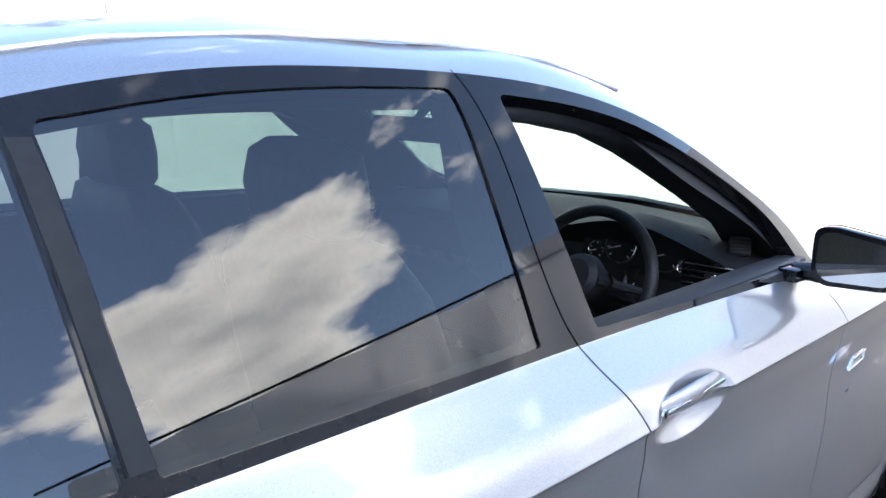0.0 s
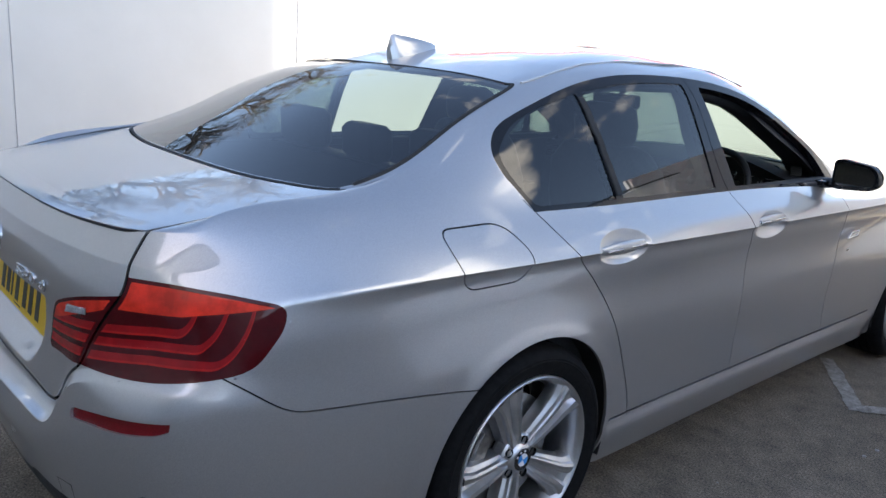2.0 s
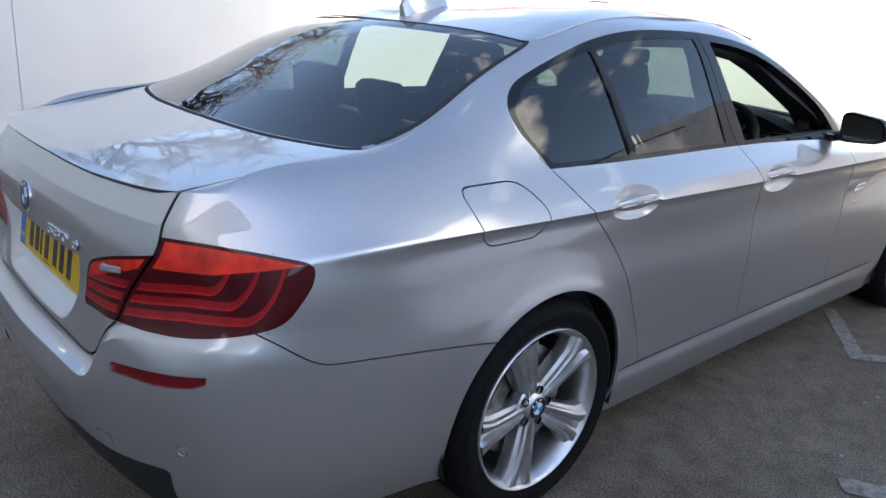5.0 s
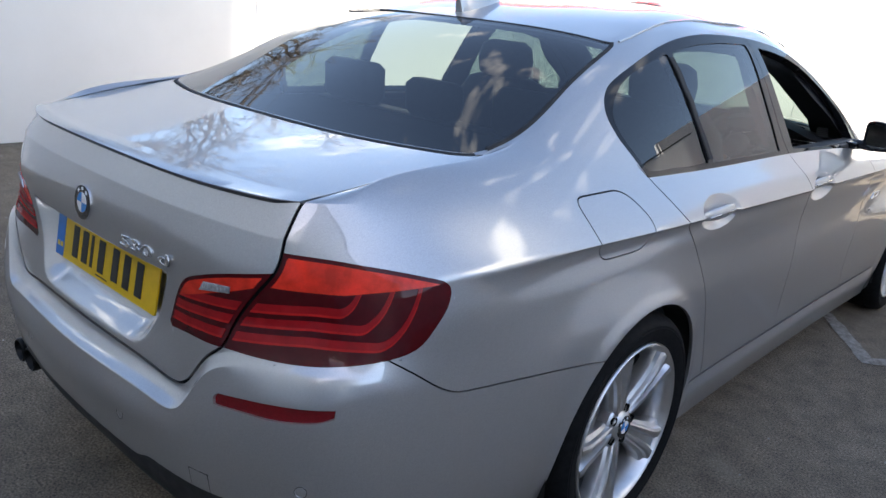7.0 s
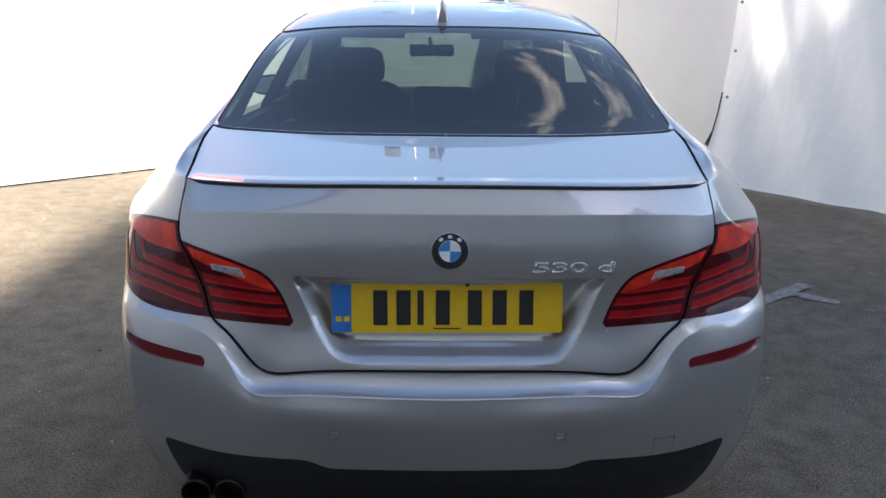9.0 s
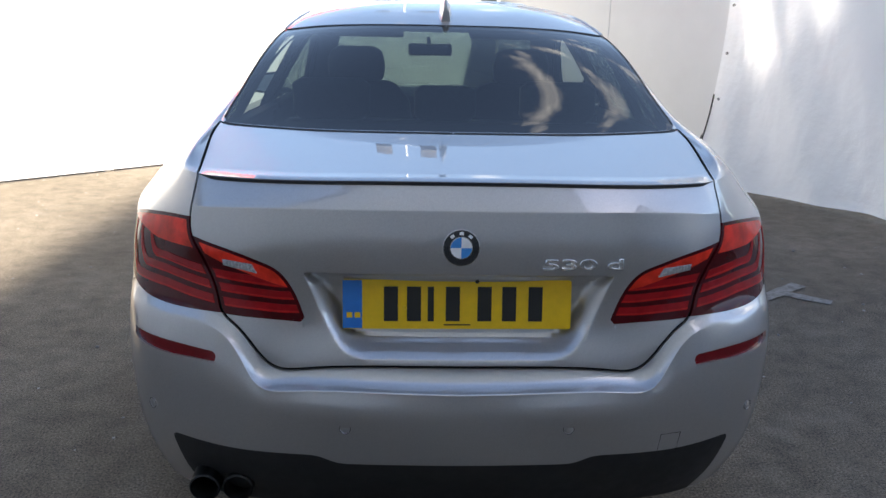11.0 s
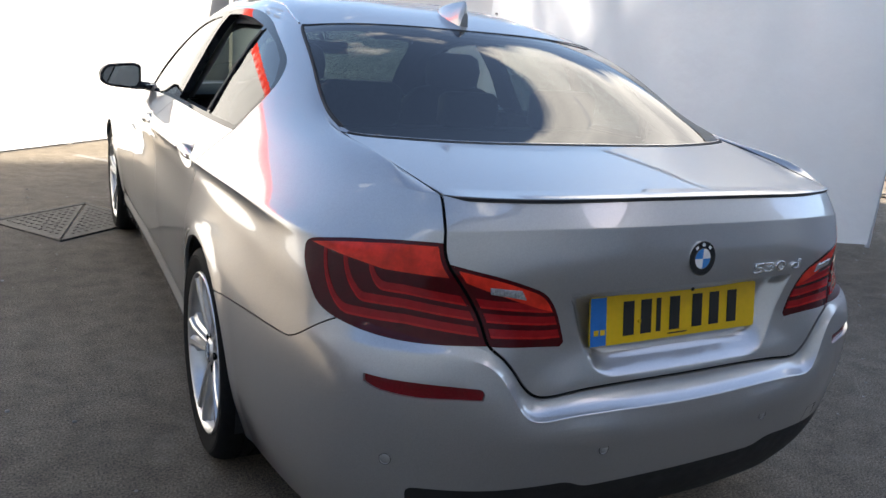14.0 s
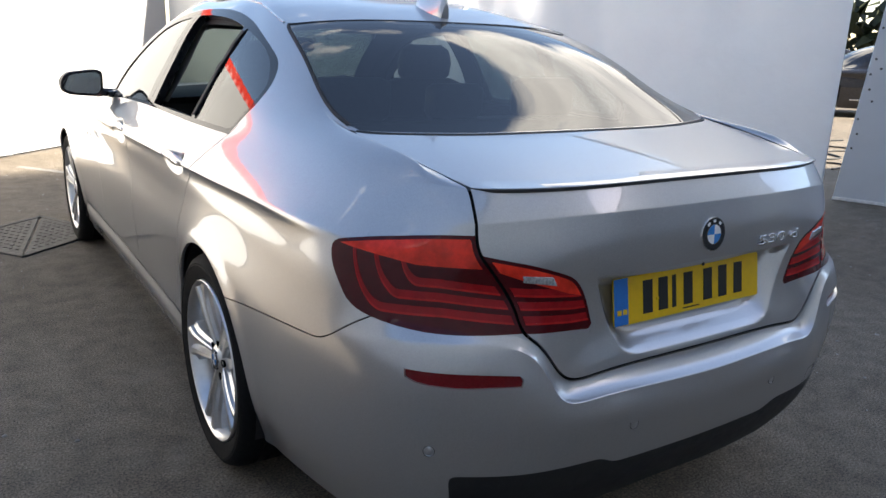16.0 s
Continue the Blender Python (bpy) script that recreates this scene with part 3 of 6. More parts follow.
FRONT_DOOR_GAP = smooth_path([(2.02, .99), (1.965, .95), (1.955, .82), (1.945, .60), (1.95, .45), (1.99, .30)], 10)
SILL_LINE = smooth_path([(.40, .338), (1.2, .334), (2.5, .340)], 6)
SEAM = smooth_path([(-.93, .815), (-.87, .772), (-.78, .712), (-.715, .669), (-.69, .660), (-.655, .656), (-.58, .652), (-.45, .642), (-.20, .615)], 8)
FLAP = round_corners([(-.282, 1.009), (-.078, 1.013), (-.008, .93), (-.056, .871), (-.242, .867)], (.03, .05, .05, .035, .035), 6)
ARCHES = ((0.022, .338, .366), (2.968, .338, .366))
LAMP_OUT = round_corners([(2.9 * .12, .937), (3.70 * .12, .936), (4.5 * .12, .930), (5.3 * .12, .915), (5.97 * .12, .893), (5.93 * .12, .845), (5.55 * .12, .760), (5.1 * .12, .742), (4.3 * .12, .730), (3.06 * .12, .730), (2.6 * .12, .730)],
                         (.004, .05, .05, .05, .02, .03, .04, .05, .05, .02, .003))
LAMP_IN = round_corners([(.66, .906), (.598, .892), (.50, .872), (.405, .838), (.372, .79), (.345, .712), (.44, .718), (.543, .730), (.66, .745)], (.003, .05, .05, .03, .05, .015, .05, .03, .003))
REFLECTOR = round_corners([(3.04 * .12, .622), (3.10 * .12, .646), (4.1 * .12, .658), (5.02 * .12, .661), (4.75 * .12, .634), (4.1 * .12, .625)], (.006, .01, .03, .01, .03, .03))
DIFFUSER = round_corners([(-.2, .376), (.275, .376), (.325, .400), (.55, .402), (.685, .408), (.655, .270), (.60, .15), (-.2, .15)], (.01, .02, .02, .1, .02, .03, .02, .01))
RECESS_DEPTH = 0.047
RECESS = round_corners([(-.3, .835), (.350, .832), (.300, .700), (.262, .645), (.215, .632), (-.3, .632)], (.01, .008, .05, .03, .05, .01))
# lid gap along the car's skin as (station, ring)
LID = np.array([(0, 4.03), (1, 4.03), (2.2, 4.03), (2.75, 4.05), (3.02, 4.10), (3.10, 4.35), (3.34, 4.95), (3.60, 5.35), (3.78, 6.0), (3.88, 6.5), (4.02, 7.0), (4.25, 7.3), (4.62, 7.6), (4.90, 7.85), (4.95, 7.985), (4.4, 7.992), (3, 7.992), (0, 7.992)])
LID = np.vstack([LID[:4], smooth_path(LID[3:15], 6), LID[15:]])


def dense(path, step=.06):
    out = [path[0]]
    for a, b in zip(path, path[1:]):
        n = max(1, int(np.ceil(np.abs(b - a).max() / step)))
        out += [a + (b - a) * k / n for k in range(1, n + 1)]
    return np.array(out)


GLASS_EDGE = np.array([(0, 8.03), (4.3, 8.03), (4.72, 8.08), (4.9, 8.25), (4.95, 8.6), (4.95, 9.4), (4.80, 9.86), (4.55, 9.96), (0, 9.96)])
SCREEN_EDGE = np.array([(17, 8.05), (13.1, 8.05), (12.85, 8.3), (12.9, 9.6), (13.1, 9.93), (17, 9.93)])


def skin(path):
    return np.array([column(q, np.array([0.0, v, NR - 1.0]))[1] for q, v in dense(path)])


def line_field(path, ok):
    def fun(V, A):
        d, s = seg_dist(yz(V, A), path, False)
        return far(d * s, ok(V, A))
    return fun


def skin_field(path, low):
    """Signed distance on the skin to a line of (station, ring); negative towards the middle of the car."""
    P3 = skin(path)
    poly = np.vstack([path, [(low, path[-1][1]), (low, path[0][1])]])

    def fun(V, A):
        ok = (A[:, 1] > 3.5) & (A[:, 1] < 10.6) & ((A[:, 0] < 6.2) if low < 5 else (A[:, 0] > 11.5))
        best = np.full(len(V), 1e9)
        for a, b in zip(P3, P3[1:]):
            ab = b - a
            t = np.clip(((V - a) @ ab) / max(ab @ ab, 1e-12), 0, 1)
            best = np.minimum(best, np.linalg.norm(V - (a + t[:, None] * ab), axis=1))
        return far(best * np.sign(inside_dist(A, poly)), ok)
    return fun


def poly_field(poly, proj, ok):
    return lambda V, A: far(inside_dist(proj(V, A), poly), ok(V, A))


def arch_field(c):
    return lambda V, A: far(np.hypot(V[:, 1] - c[0], V[:, 2] - c[1]) - c[2], (A[:, 1] < 6.0) & (A[:, 0] > 5.6) & (A[:, 0] < 15))


FIELDS = {
    "lid": skin_field(LID, -1.0),
    "rear_glass": skin_field(GLASS_EDGE, -1.0),
    "screen": skin_field(SCREEN_EDGE, 18.0),
    "dlo": poly_field(DLO, yz, lambda V, A: on_side(V, A) & (A[:, 1] > 6.3)),
    "glass_rd": poly_field(REAR_DOOR_GLASS, yz, lambda V, A: on_side(V, A) & (A[:, 1] > 6.3)),
    "glass_q": poly_field(QUARTER_GLASS, yz, lambda V, A: on_side(V, A) & (A[:, 1] > 6.3)),
    "glass_fd": poly_field(FRONT_GLASS, yz, lambda V, A: on_side(V, A) & (A[:, 1] > 6.3)),
    "rd_gap": line_field(REAR_DOOR_GAP, lambda V, A: on_side(V, A) & (V[:, 2] < 1.06) & (V[:, 2] > .32)),
    "b_gap": line_field(B_GAP, lambda V, A: on_side(V, A) & (V[:, 2] < 1.40) & (V[:, 2] > .32)),
    "fd_gap": line_field(FRONT_DOOR_GAP, lambda V, A: on_side(V, A) & (V[:, 2] < .975) & (V[:, 2] > .32)),
    "sill": line_field(SILL_LINE, lambda V, A: on_side(V, A) & (V[:, 1] > .41) & (V[:, 1] < 2.55) & (V[:, 2] < .6)),
    "seam": line_field(SEAM, lambda V, A: (A[:, 0] > 5.2) & (A[:, 0] < 8) & (A[:, 1] < 6) & (V[:, 1] < -.2)),
    "flap": poly_field(FLAP, yz, on_side),
    "arch_rear": arch_field(ARCHES[0]),
    "arch_front": arch_field(ARCHES[1]),
    "lamp_out": poly_field(LAMP_OUT, qz, at_rear),
    "lamp_in": poly_field(LAMP_IN, xz, lambda V, A: at_rear(V, A) & (A[:, 0] < 4.2)),
    "reflector": poly_field(REFLECTOR, qz, lambda V, A: at_rear(V, A) & (A[:, 1] < 2.99)),
    "diffuser": poly_field(DIFFUSER, xz, lambda V, A: (A[:, 0] < 5.4) & (A[:, 1] < 3)),
}
GAP = 0.0018
LID_GAP = 0.0034
body = Sheet()

# pressings: hollow under the side crease, side skirt, arch lips
N0 = body.normals()
V, A = body.V, body.A
push = np.zeros(len(V))
# the bumper's upper face drops steeply from the lid and runs out into a narrow ledge
step = np.clip(A[:, 1] - 3, 0, 1)
ledge = np.interp(A[:, 0], (0, 2, 2.8, 3.4), (.034, .024, .006, 0))
V[:, 1] += ledge * np.where((A[:, 1] > 3) & (A[:, 1] < 4), 1 - (1 - step) ** 2.8 - step, 0)
deck = (A[:, 1] > 7) & (A[:, 1] < 8) & (A[:, 0] < 5.2)
V[:, 2] += np.where(deck, 0.0004 * np.sin(np.pi * (A[:, 1] - 7)) * (1 - fade(A[:, 0], 3.6, 5.2)), 0)
for cy, cz, cr in ARCHES:
    r = np.hypot(V[:, 1] - cy, V[:, 2] - cz)
    push += np.where(on_side(V, A) & (V[:, 0] > .7), 0.006 * (1 - fade(r, cr + .004, cr + .050)), 0)
under = np.maximum(5.0 - A[:, 1], 0) / .40
along_side = fade(A[:, 0], 5.3, 6.6) * (1 - fade(A[:, 0], 12.6, 13.8))
push -= np.where(A[:, 1] < 5.0, np.interp(A[:, 0], (6, 7.2, 8.6, 9.6, 13), (.011, .014, .012, .009, .007)) * under * np.exp(1 - under) * along_side, 0)
skirt = fade(V[:, 1], .36, .42) * (1 - fade(V[:, 1], 2.52, 2.60))
push += np.where(on_side(V, A) & (A[:, 1] < 3), .014 * fade(.336 - V[:, 2], 0, .046) * skirt, 0)
body.V = V + N0 * push[:, None]

# the rear quarter is drawn out fair between its edges
grid = body.V.reshape(len(QS), len(VS), 3)
low = (fade(QS, 3.15, 3.7) * (1 - fade(QS, 6.4, 7.2)))[:, None] * (fade(VS, 1.7, 2.4) * (1 - fade(VS, 4.8, 5.3)))[None, :]
fair = (fade(QS, 4.9, 5.8) * (1 - fade(QS, 8.4, 9.6)))[:, None] * (fade(VS, 5.08, 5.5) * (1 - fade(VS, 8.8, 9.7)))[None, :]
fair = np.maximum(fair, 0.15 * low)
for _ in range(90):
    mean = grid.copy()
    mean[1:-1, 1:-1] = (grid[:-2, 1:-1] + grid[2:, 1:-1] + grid[1:-1, :-2] + grid[1:-1, 2:]) / 4
    grid += 0.8 * fair[:, :, None] * (mean - grid)
body.V = grid.reshape(-1, 3)

for name in ("lid", "rd_gap", "b_gap", "fd_gap", "sill", "seam", "flap"):
    fun = FIELDS[name]
    half = LID_GAP if name in ("lid", "sill") else GAP
    body.cut(lambda V, A: fun(V, A) - half)
    body.cut(lambda V, A: fun(V, A) + half)
for name in ("dlo", "glass_rd", "glass_q", "glass_fd", "rear_glass", "screen", "arch_rear", "arch_front", "lamp_out", "lamp_in", "reflector", "diffuser"):
    body.cut(FIELDS[name])


# dished bowls behind the door handles
BOWLS = ((.366, .914, .124, .050), (1.266, .896, .124, .050))


def bowl_field(b, r):
    return lambda V, A: far(np.hypot((V[:, 1] - b[0]) / b[2], (V[:, 2] - b[1]) / b[3]) - r, on_side(V, A) & (V[:, 0] > .8) & (A[:, 1] < 7))


for b in BOWLS:
    for r in (1.0, .94, .8, .6, .3):
        body.cut(bowl_field(b, r))
N0 = body.normals()
for b in BOWLS:
    inner = np.minimum(bowl_field(b, 0.0)(body.V, body.A), 1.0)
    body.V = body.V - N0 * (.024 * (1 - inner ** 2))[:, None]


# plate recess in the lid: a crisp outline, sloping sides and a flat floor
def recess_field(level):
    def fun(V, A):
        d = inside_dist(xz(V, A), RECESS) / np.interp(V[:, 2], (.70, .80, .828), (.046, .042, .012))
        return np.where((A[:, 0] < 4) & (A[:, 1] > 3.95) & (A[:, 1] < 6.2), d + level, 1.0)
    return fun


for level in (0.0, .07, .18, .32, .48, .66, .84, 1.0):
    body.cut(recess_field(level))
inner = np.clip(-recess_field(0.0)(body.V, body.A), 0, 1)
body.V[:, 1] += RECESS_DEPTH * (.35 * (1 - (1 - inner) ** 2) + .65 * fade(inner, 0.0, 1.0))


# light bars in the lamps: heights follow these lines across the lamp
def bar_line(k):
    def fun(V, A):
        q = A[:, 0]
        return V[:, 2] - (np.array([.812, .783, .752])[k] + 0.012 * np.clip(q - 3.4, -1.5, .8) + 0.42 * np.maximum(0, q - np.array([4.52, 4.82, 5.06])[k]) ** 2)
    return fun


BAR_H, LINE_H = 0.019, 0.0045
lamp_zone = lambda V, A: (FIELDS["lamp_out"](V, A) < 0.004) | (FIELDS["lamp_in"](V, A) < 0.004)
for k in range(3):
    g = bar_line(k)
    body.cut(lambda V, A: far(g(V, A), lamp_zone(V, A)))
    body.cut(lambda V, A: far(g(V, A) - LINE_H, lamp_zone(V, A)))
    body.cut(lambda V, A: far(g(V, A) - BAR_H, lamp_zone(V, A)))


def top_field(V, A):
    q = A[:, 0]
    return V[:, 2] - (.866 - 0.045 * np.maximum(0, 3.4 - q) + 0.018 * np.clip(q - 4.6, 0, 2))


def rim_field(V, A):
    d = FIELDS["lid"](V, A)
    return np.maximum(np.where(d > 0, FIELDS["lamp_out"](V, A), FIELDS["lamp_in"](V, A)) + 0.008, 0.012 - np.abs(d))


body.cut(lambda V, A: far(top_field(V, A), lamp_zone(V, A)))
body.cut(rim_field)

# which piece each face belongs to
NORM = body.normals()
cent = np.array([body.V[list(f)].mean(0) for f in body.F])
catt = np.array([body.A[list(f)].mean(0) for f in body.F])


def face_mean(fn):
    f = fn(body.V, body.A)
    return np.array([f[list(face)].mean() for face in body.F])


val = {k: face_mean(fn) for k, fn in FIELDS.items()}
kind = np.array(["shell"] * len(body.F), dtype=object)
rear_q = catt[:, 0] < 8.2
kind[rear_q & (catt[:, 1] < 4.0) & (cent[:, 1] < 0)] = "bumper"
kind[rear_q & (catt[:, 0] > 5.45) & (cent[:, 1] < 0) & (cent[:, 2] > .5) & (catt[:, 1] < 6)] = "shell"
kind[rear_q & (cent[:, 1] < 0) & (catt[:, 0] > 5.45) & (val["seam"] < 0) & (catt[:, 1] < 6)] = "bumper"
kind[(catt[:, 0] <= 5.45) & (catt[:, 1] < 4.0)] = "bumper"
side = on_side(cent, catt)
yy, zz = cent[:, 1], cent[:, 2]
doorz = side & (zz > .336) & (catt[:, 1] < 8.2)
kind[doorz & (val["rd_gap"] > 0) & (val["rd_gap"] < .99) & (val["b_gap"] < 0) & (yy > 0)] = "door_rear"
kind[doorz & (val["b_gap"] > 0) & (val["b_gap"] < .99) & (val["fd_gap"] < 0) & (yy > .9)] = "door_front"
kind[side & (zz < .338) & (yy > .3) & (yy < 2.6) & (catt[:, 1] < 3)] = "sill"
kind[val["lid"] < 0] = "boot_lid"
kind[val["flap"] < 0] = "flap"
kind[val["diffuser"] < 0] = "diffuser"
for g in ("lid", "rd_gap", "b_gap", "fd_gap", "sill", "seam", "flap"):
    kind[np.abs(val[g]) < (LID_GAP if g in ("lid", "sill") else GAP)] = "gap_" + g
kind[val["dlo"] < 0] = "trim"
kind[(val["dlo"] < 0) & (np.abs(val["b_gap"]) < GAP)] = "gap_b_gap"
for g in ("glass_rd", "glass_q", "glass_fd", "rear_glass", "screen", "reflector"):
    kind[val[g] < 0] = g
outer = (val["lamp_out"] < 0) & (val["lid"] > LID_GAP)
inner = (val["lamp_in"] < 0) & (val["lid"] < -LID_GAP)
rim = rim_field(cent, catt)
for m, nm in ((outer, "out"), (inner, "in")):
    kind[m] = "lamp_" + nm
    kind[m & (rim < 0) & (top_field(cent, catt) > 0)] = "upper_" + nm
    for k in range(3):
        g = bar_line(k)(cent, catt)
        kind[m & (rim < 0) & (g > 0) & (g < BAR_H) & (top_field(cent, catt) < 0)] = f"bar{k}_" + nm
        kind[m & (rim < 0) & (g > 0) & (g < LINE_H) & (top_field(cent, catt) < 0)] = f"line{k}_" + nm
kind[val["arch_rear"] < 0] = "none"
kind[val["arch_front"] < 0] = "none"
PICK = {}
for i, k in enumerate(kind):
    PICK.setdefault(k, []).append(i)


def pane_normals(kinds, shape):
    """Normals of a drawn pane: a low curve fitted through those of the skin."""
    ids = sorted({v for k in kinds for i in PICK.get(k, []) for v in body.F[i]})
    F = shape(body.V[ids])
    fit = np.stack([f @ np.linalg.lstsq(f, NORM[ids, c], rcond=None)[0] for c, f in enumerate(F)], axis=1)
    NORM[ids] = fit / np.linalg.norm(fit, axis=1)[:, None]


def rear_shape(P):
    x, y, one = P[:, 0], P[:, 1], np.ones(len(P))
    odd, even = np.column_stack([x, x * y]), np.column_stack([one, y, y * y, x * x])
    return odd, even, even


def flank_shape(P):
    y, z, one = P[:, 1], P[:, 2], np.ones(len(P))
    f = np.column_stack([one, y, z, y * z, y * y, y ** 3])
    return f, f, f


pane_normals(["rear_glass"], rear_shape)
rear_ids = sorted({v for i in PICK["rear_glass"] for v in body.F[i]})
NORM[rear_ids] *= (.88, 1, 1)
NORM[rear_ids] /= np.linalg.norm(NORM[rear_ids], axis=1)[:, None]


def drawn(kinds, weight, odd, even):
    """Blends the normals of a broad pressed sheet towards a low curve fitted through them."""
    ids = np.array(sorted({v for k in kinds for i in PICK.get(k, []) for v in body.F[i]}))
    w = weight(body.A[ids])
    core = ids[w > .6]
    for c, f in enumerate((odd, even, even)):
        fit = np.linalg.lstsq(f(body.V[core]), NORM[core, c], rcond=None)[0]
        NORM[ids, c] += w * (f(body.V[ids]) @ fit - NORM[ids, c])
    NORM[ids] /= np.linalg.norm(NORM[ids], axis=1)[:, None]


cols = lambda *t: (lambda P: np.column_stack([P[:, 0] ** a * P[:, 1] ** b for a, b in t]))
drawn(["boot_lid"], lambda A: fade(A[:, 1], 7.02, 7.22) * (1 - fade(A[:, 0], 3.7, 4.5)), cols((1, 0), (1, 1), (3, 0)), cols((0, 0), (0, 1), (0, 2), (2, 0)))
drawn(["shell"], lambda A: fade(A[:, 1], 10.15, 10.7), cols((1, 0), (1, 1), (3, 0)), cols((0, 0), (0, 1), (0, 2), (0, 3), (2, 0)))
pane_normals(["screen"], rear_shape)
FLANK_GLASS = ["glass_rd", "glass_q", "glass_fd", "trim"]
pane_normals(FLANK_GLASS, flank_shape)
flank_ids = sorted({v for k in FLANK_GLASS for i in PICK[k] for v in body.F[i]})
NORM[flank_ids] *= (1, 1, .85)
NORM[flank_ids] /= np.linalg.norm(NORM[flank_ids], axis=1)[:, None]


def pieces(kind_name):
    """The face lists of the separate strips of one kind."""
    ids, owner, groups = PICK.get(kind_name, []), {}, {}

    def root(v):
        while owner.setdefault(v, v) != v:
            owner[v] = owner[owner[v]]
            v = owner[v]
        return v
    for i in ids:
        f = body.F[i]
        for v in f[1:]:
            owner[root(v)] = root(f[0])
    for i in ids:
        groups.setdefault(root(body.F[i][0]), []).append(i)
    return [g for g in groups.values() if len(g) > 3]


def panel(kinds, mirror=False, both=False, depth=0.010, lift=0.0):
    """Verts, faces and normals of one piece: its skin, and edges turned inwards. mirror: the left one; both: across the middle."""
    ids = [i for k in kinds for i in PICK.get(k, [])]
    faces = [body.F[i] for i in ids]
    used, remap = [], {}
    for f in faces:
        for v in f:
            if v not in remap:
                remap[v] = len(used)
                used.append(v)
    V0, N0 = body.V[used] + lift * NORM[used], NORM[used]
    F0 = [tuple(remap[v] for v in f) for f in faces]
    count = {}
    for f in F0:
        for a, b in zip(f, f[1:] + f[:1]):
            key = (min(a, b), max(a, b))
            count[key] = None if key in count else (a, b)
    V1, N1, F1 = list(V0), list(N0), list(F0)
    if depth:
        for e in count.values():
            if e is None:
                continue
            a, b = e
            if V0[a][0] < 1e-4 and V0[b][0] < 1e-4:
                continue
            out = np.cross(V0[b] - V0[a], (N0[a] + N0[b]) / 2)
            L = np.linalg.norm(out)
            if L < 1e-9:
                continue
            out = out / L
            k = len(V1)
            V1 += [V0[a], V0[b], V0[b] - depth * N0[b], V0[a] - depth * N0[a]]
            N1 += [out] * 4
            F1.append((k + 1, k, k + 3, k + 2))
    V1, N1 = np.array(V1), np.array(N1)
    left = (V1 * MIR, [tuple(reversed(f)) for f in F1], N1 * MIR)
    if both:
        n = len(V1)
        return (np.vstack([V1, left[0]]), F1 + [tuple(i + n for i in f) for f in left[1]], np.vstack([N1, left[2]]))
    return left if mirror else (V1, F1, N1)


# ---- the car ----
car = tagged(new("saloon_car"), "silver metallic four-door saloon car with black window trim, parked on asphalt", "car")
def add(name, kinds, mat, parent=car, label="", **kw):
    return part(name, panel(kinds, **kw), mat, parent, label)

shell = add("body_shell", ["shell"], PAINT, label="silver metallic body shell and roof", both=True)
bumper = add("rear_bumper", ["bumper"], PAINT, both=True)
lid = add("boot_lid", ["boot_lid"], PAINT, both=True)
add("diffuser", ["diffuser"], PLASTIC, bumper, "matt black lower bumper insert", both=True)
for g in ("lid", "rd_gap", "b_gap", "fd_gap", "sill", "seam", "flap"):
    for k, ids in enumerate(pieces("gap_" + g)):
        PICK[f"strip_{g}_{k}"] = ids
        add("panel_gap", [f"strip_{g}_{k}"], DARK, shell, lift=-0.007, depth=0)
        if g != "flap":
            add("panel_gap", [f"strip_{g}_{k}"], DARK, shell, mirror=True, lift=-0.007, depth=0)
add("rear_window", ["rear_glass"], REAR_GLASS, both=True, label="dark tinted rear window", depth=0.004)
add("windscreen", ["screen"], GLASS, both=True, depth=0.004)
for mirror in (False, True):
    rd = add("rear_door", ["door_rear"], PAINT, mirror=mirror)
    fd = add("front_door", ["door_front"], PAINT, mirror=mirror)
    add("sill", ["sill"], PAINT, mirror=mirror, label="flared silver side skirt")
    add("window_trim", ["trim"], GLOSS_BLACK, mirror=mirror, label="gloss black window surround", depth=0.03)
    add("quarter_glass", ["glass_q"], REAR_GLASS, mirror=mirror, lift=-0.004, depth=0.004)
    if not mirror:
        add("window_glass", ["glass_rd"], REAR_GLASS, rd, mirror=mirror, lift=-0.004, depth=0.004)
        add("fuel_flap", ["flap"], PAINT, label="closed fuel filler flap")
    else:
        add("window_glass", ["glass_fd"], GLASS, fd, mirror=mirror, lift=-0.004, depth=0.004)
        add("rear_quarter", ["flap", "gap_flap"], PAINT, shell, mirror=True, depth=0)
    for side_name in ("out", "in"):
        lamp = add("tail_lamp", ["lamp_" + side_name], RED_DARK, car if side_name == "out" else lid, "dark red tail lamp", mirror=mirror, depth=0.012)
        add("upper_lens", ["upper_" + side_name], RED_BRIGHT, lamp, "bright red lens", mirror=mirror, depth=0.004, lift=0.0005)
        for k in range(3):
            add("light_bar", [f"bar{k}_" + side_name], RED_MID, lamp, mirror=mirror, depth=0.004, lift=0.0015)
            add("light_line", [f"line{k}_" + side_name], RED_LINE, lamp, mirror=mirror, depth=0.004, lift=0.0022)
    add("reflector", ["reflector"], RED_REFLECTOR, bumper, "red bumper reflector", mirror=mirror, lift=-0.007, depth=0.004)


# ---- car fittings ----
def surf(q, v):
    """A point of the skin and its outward normal."""
    e = 0.02
    P = lambda a, b: column(a, np.array([0.0, b, NR - 1.0]))[1]
    p = P(q, v)
    n = np.cross(P(q + e, v) - P(q - e, v), P(q, v + e) - P(q, v - e))
    n = n / np.linalg.norm(n)
    return Vector(p), Vector(n)


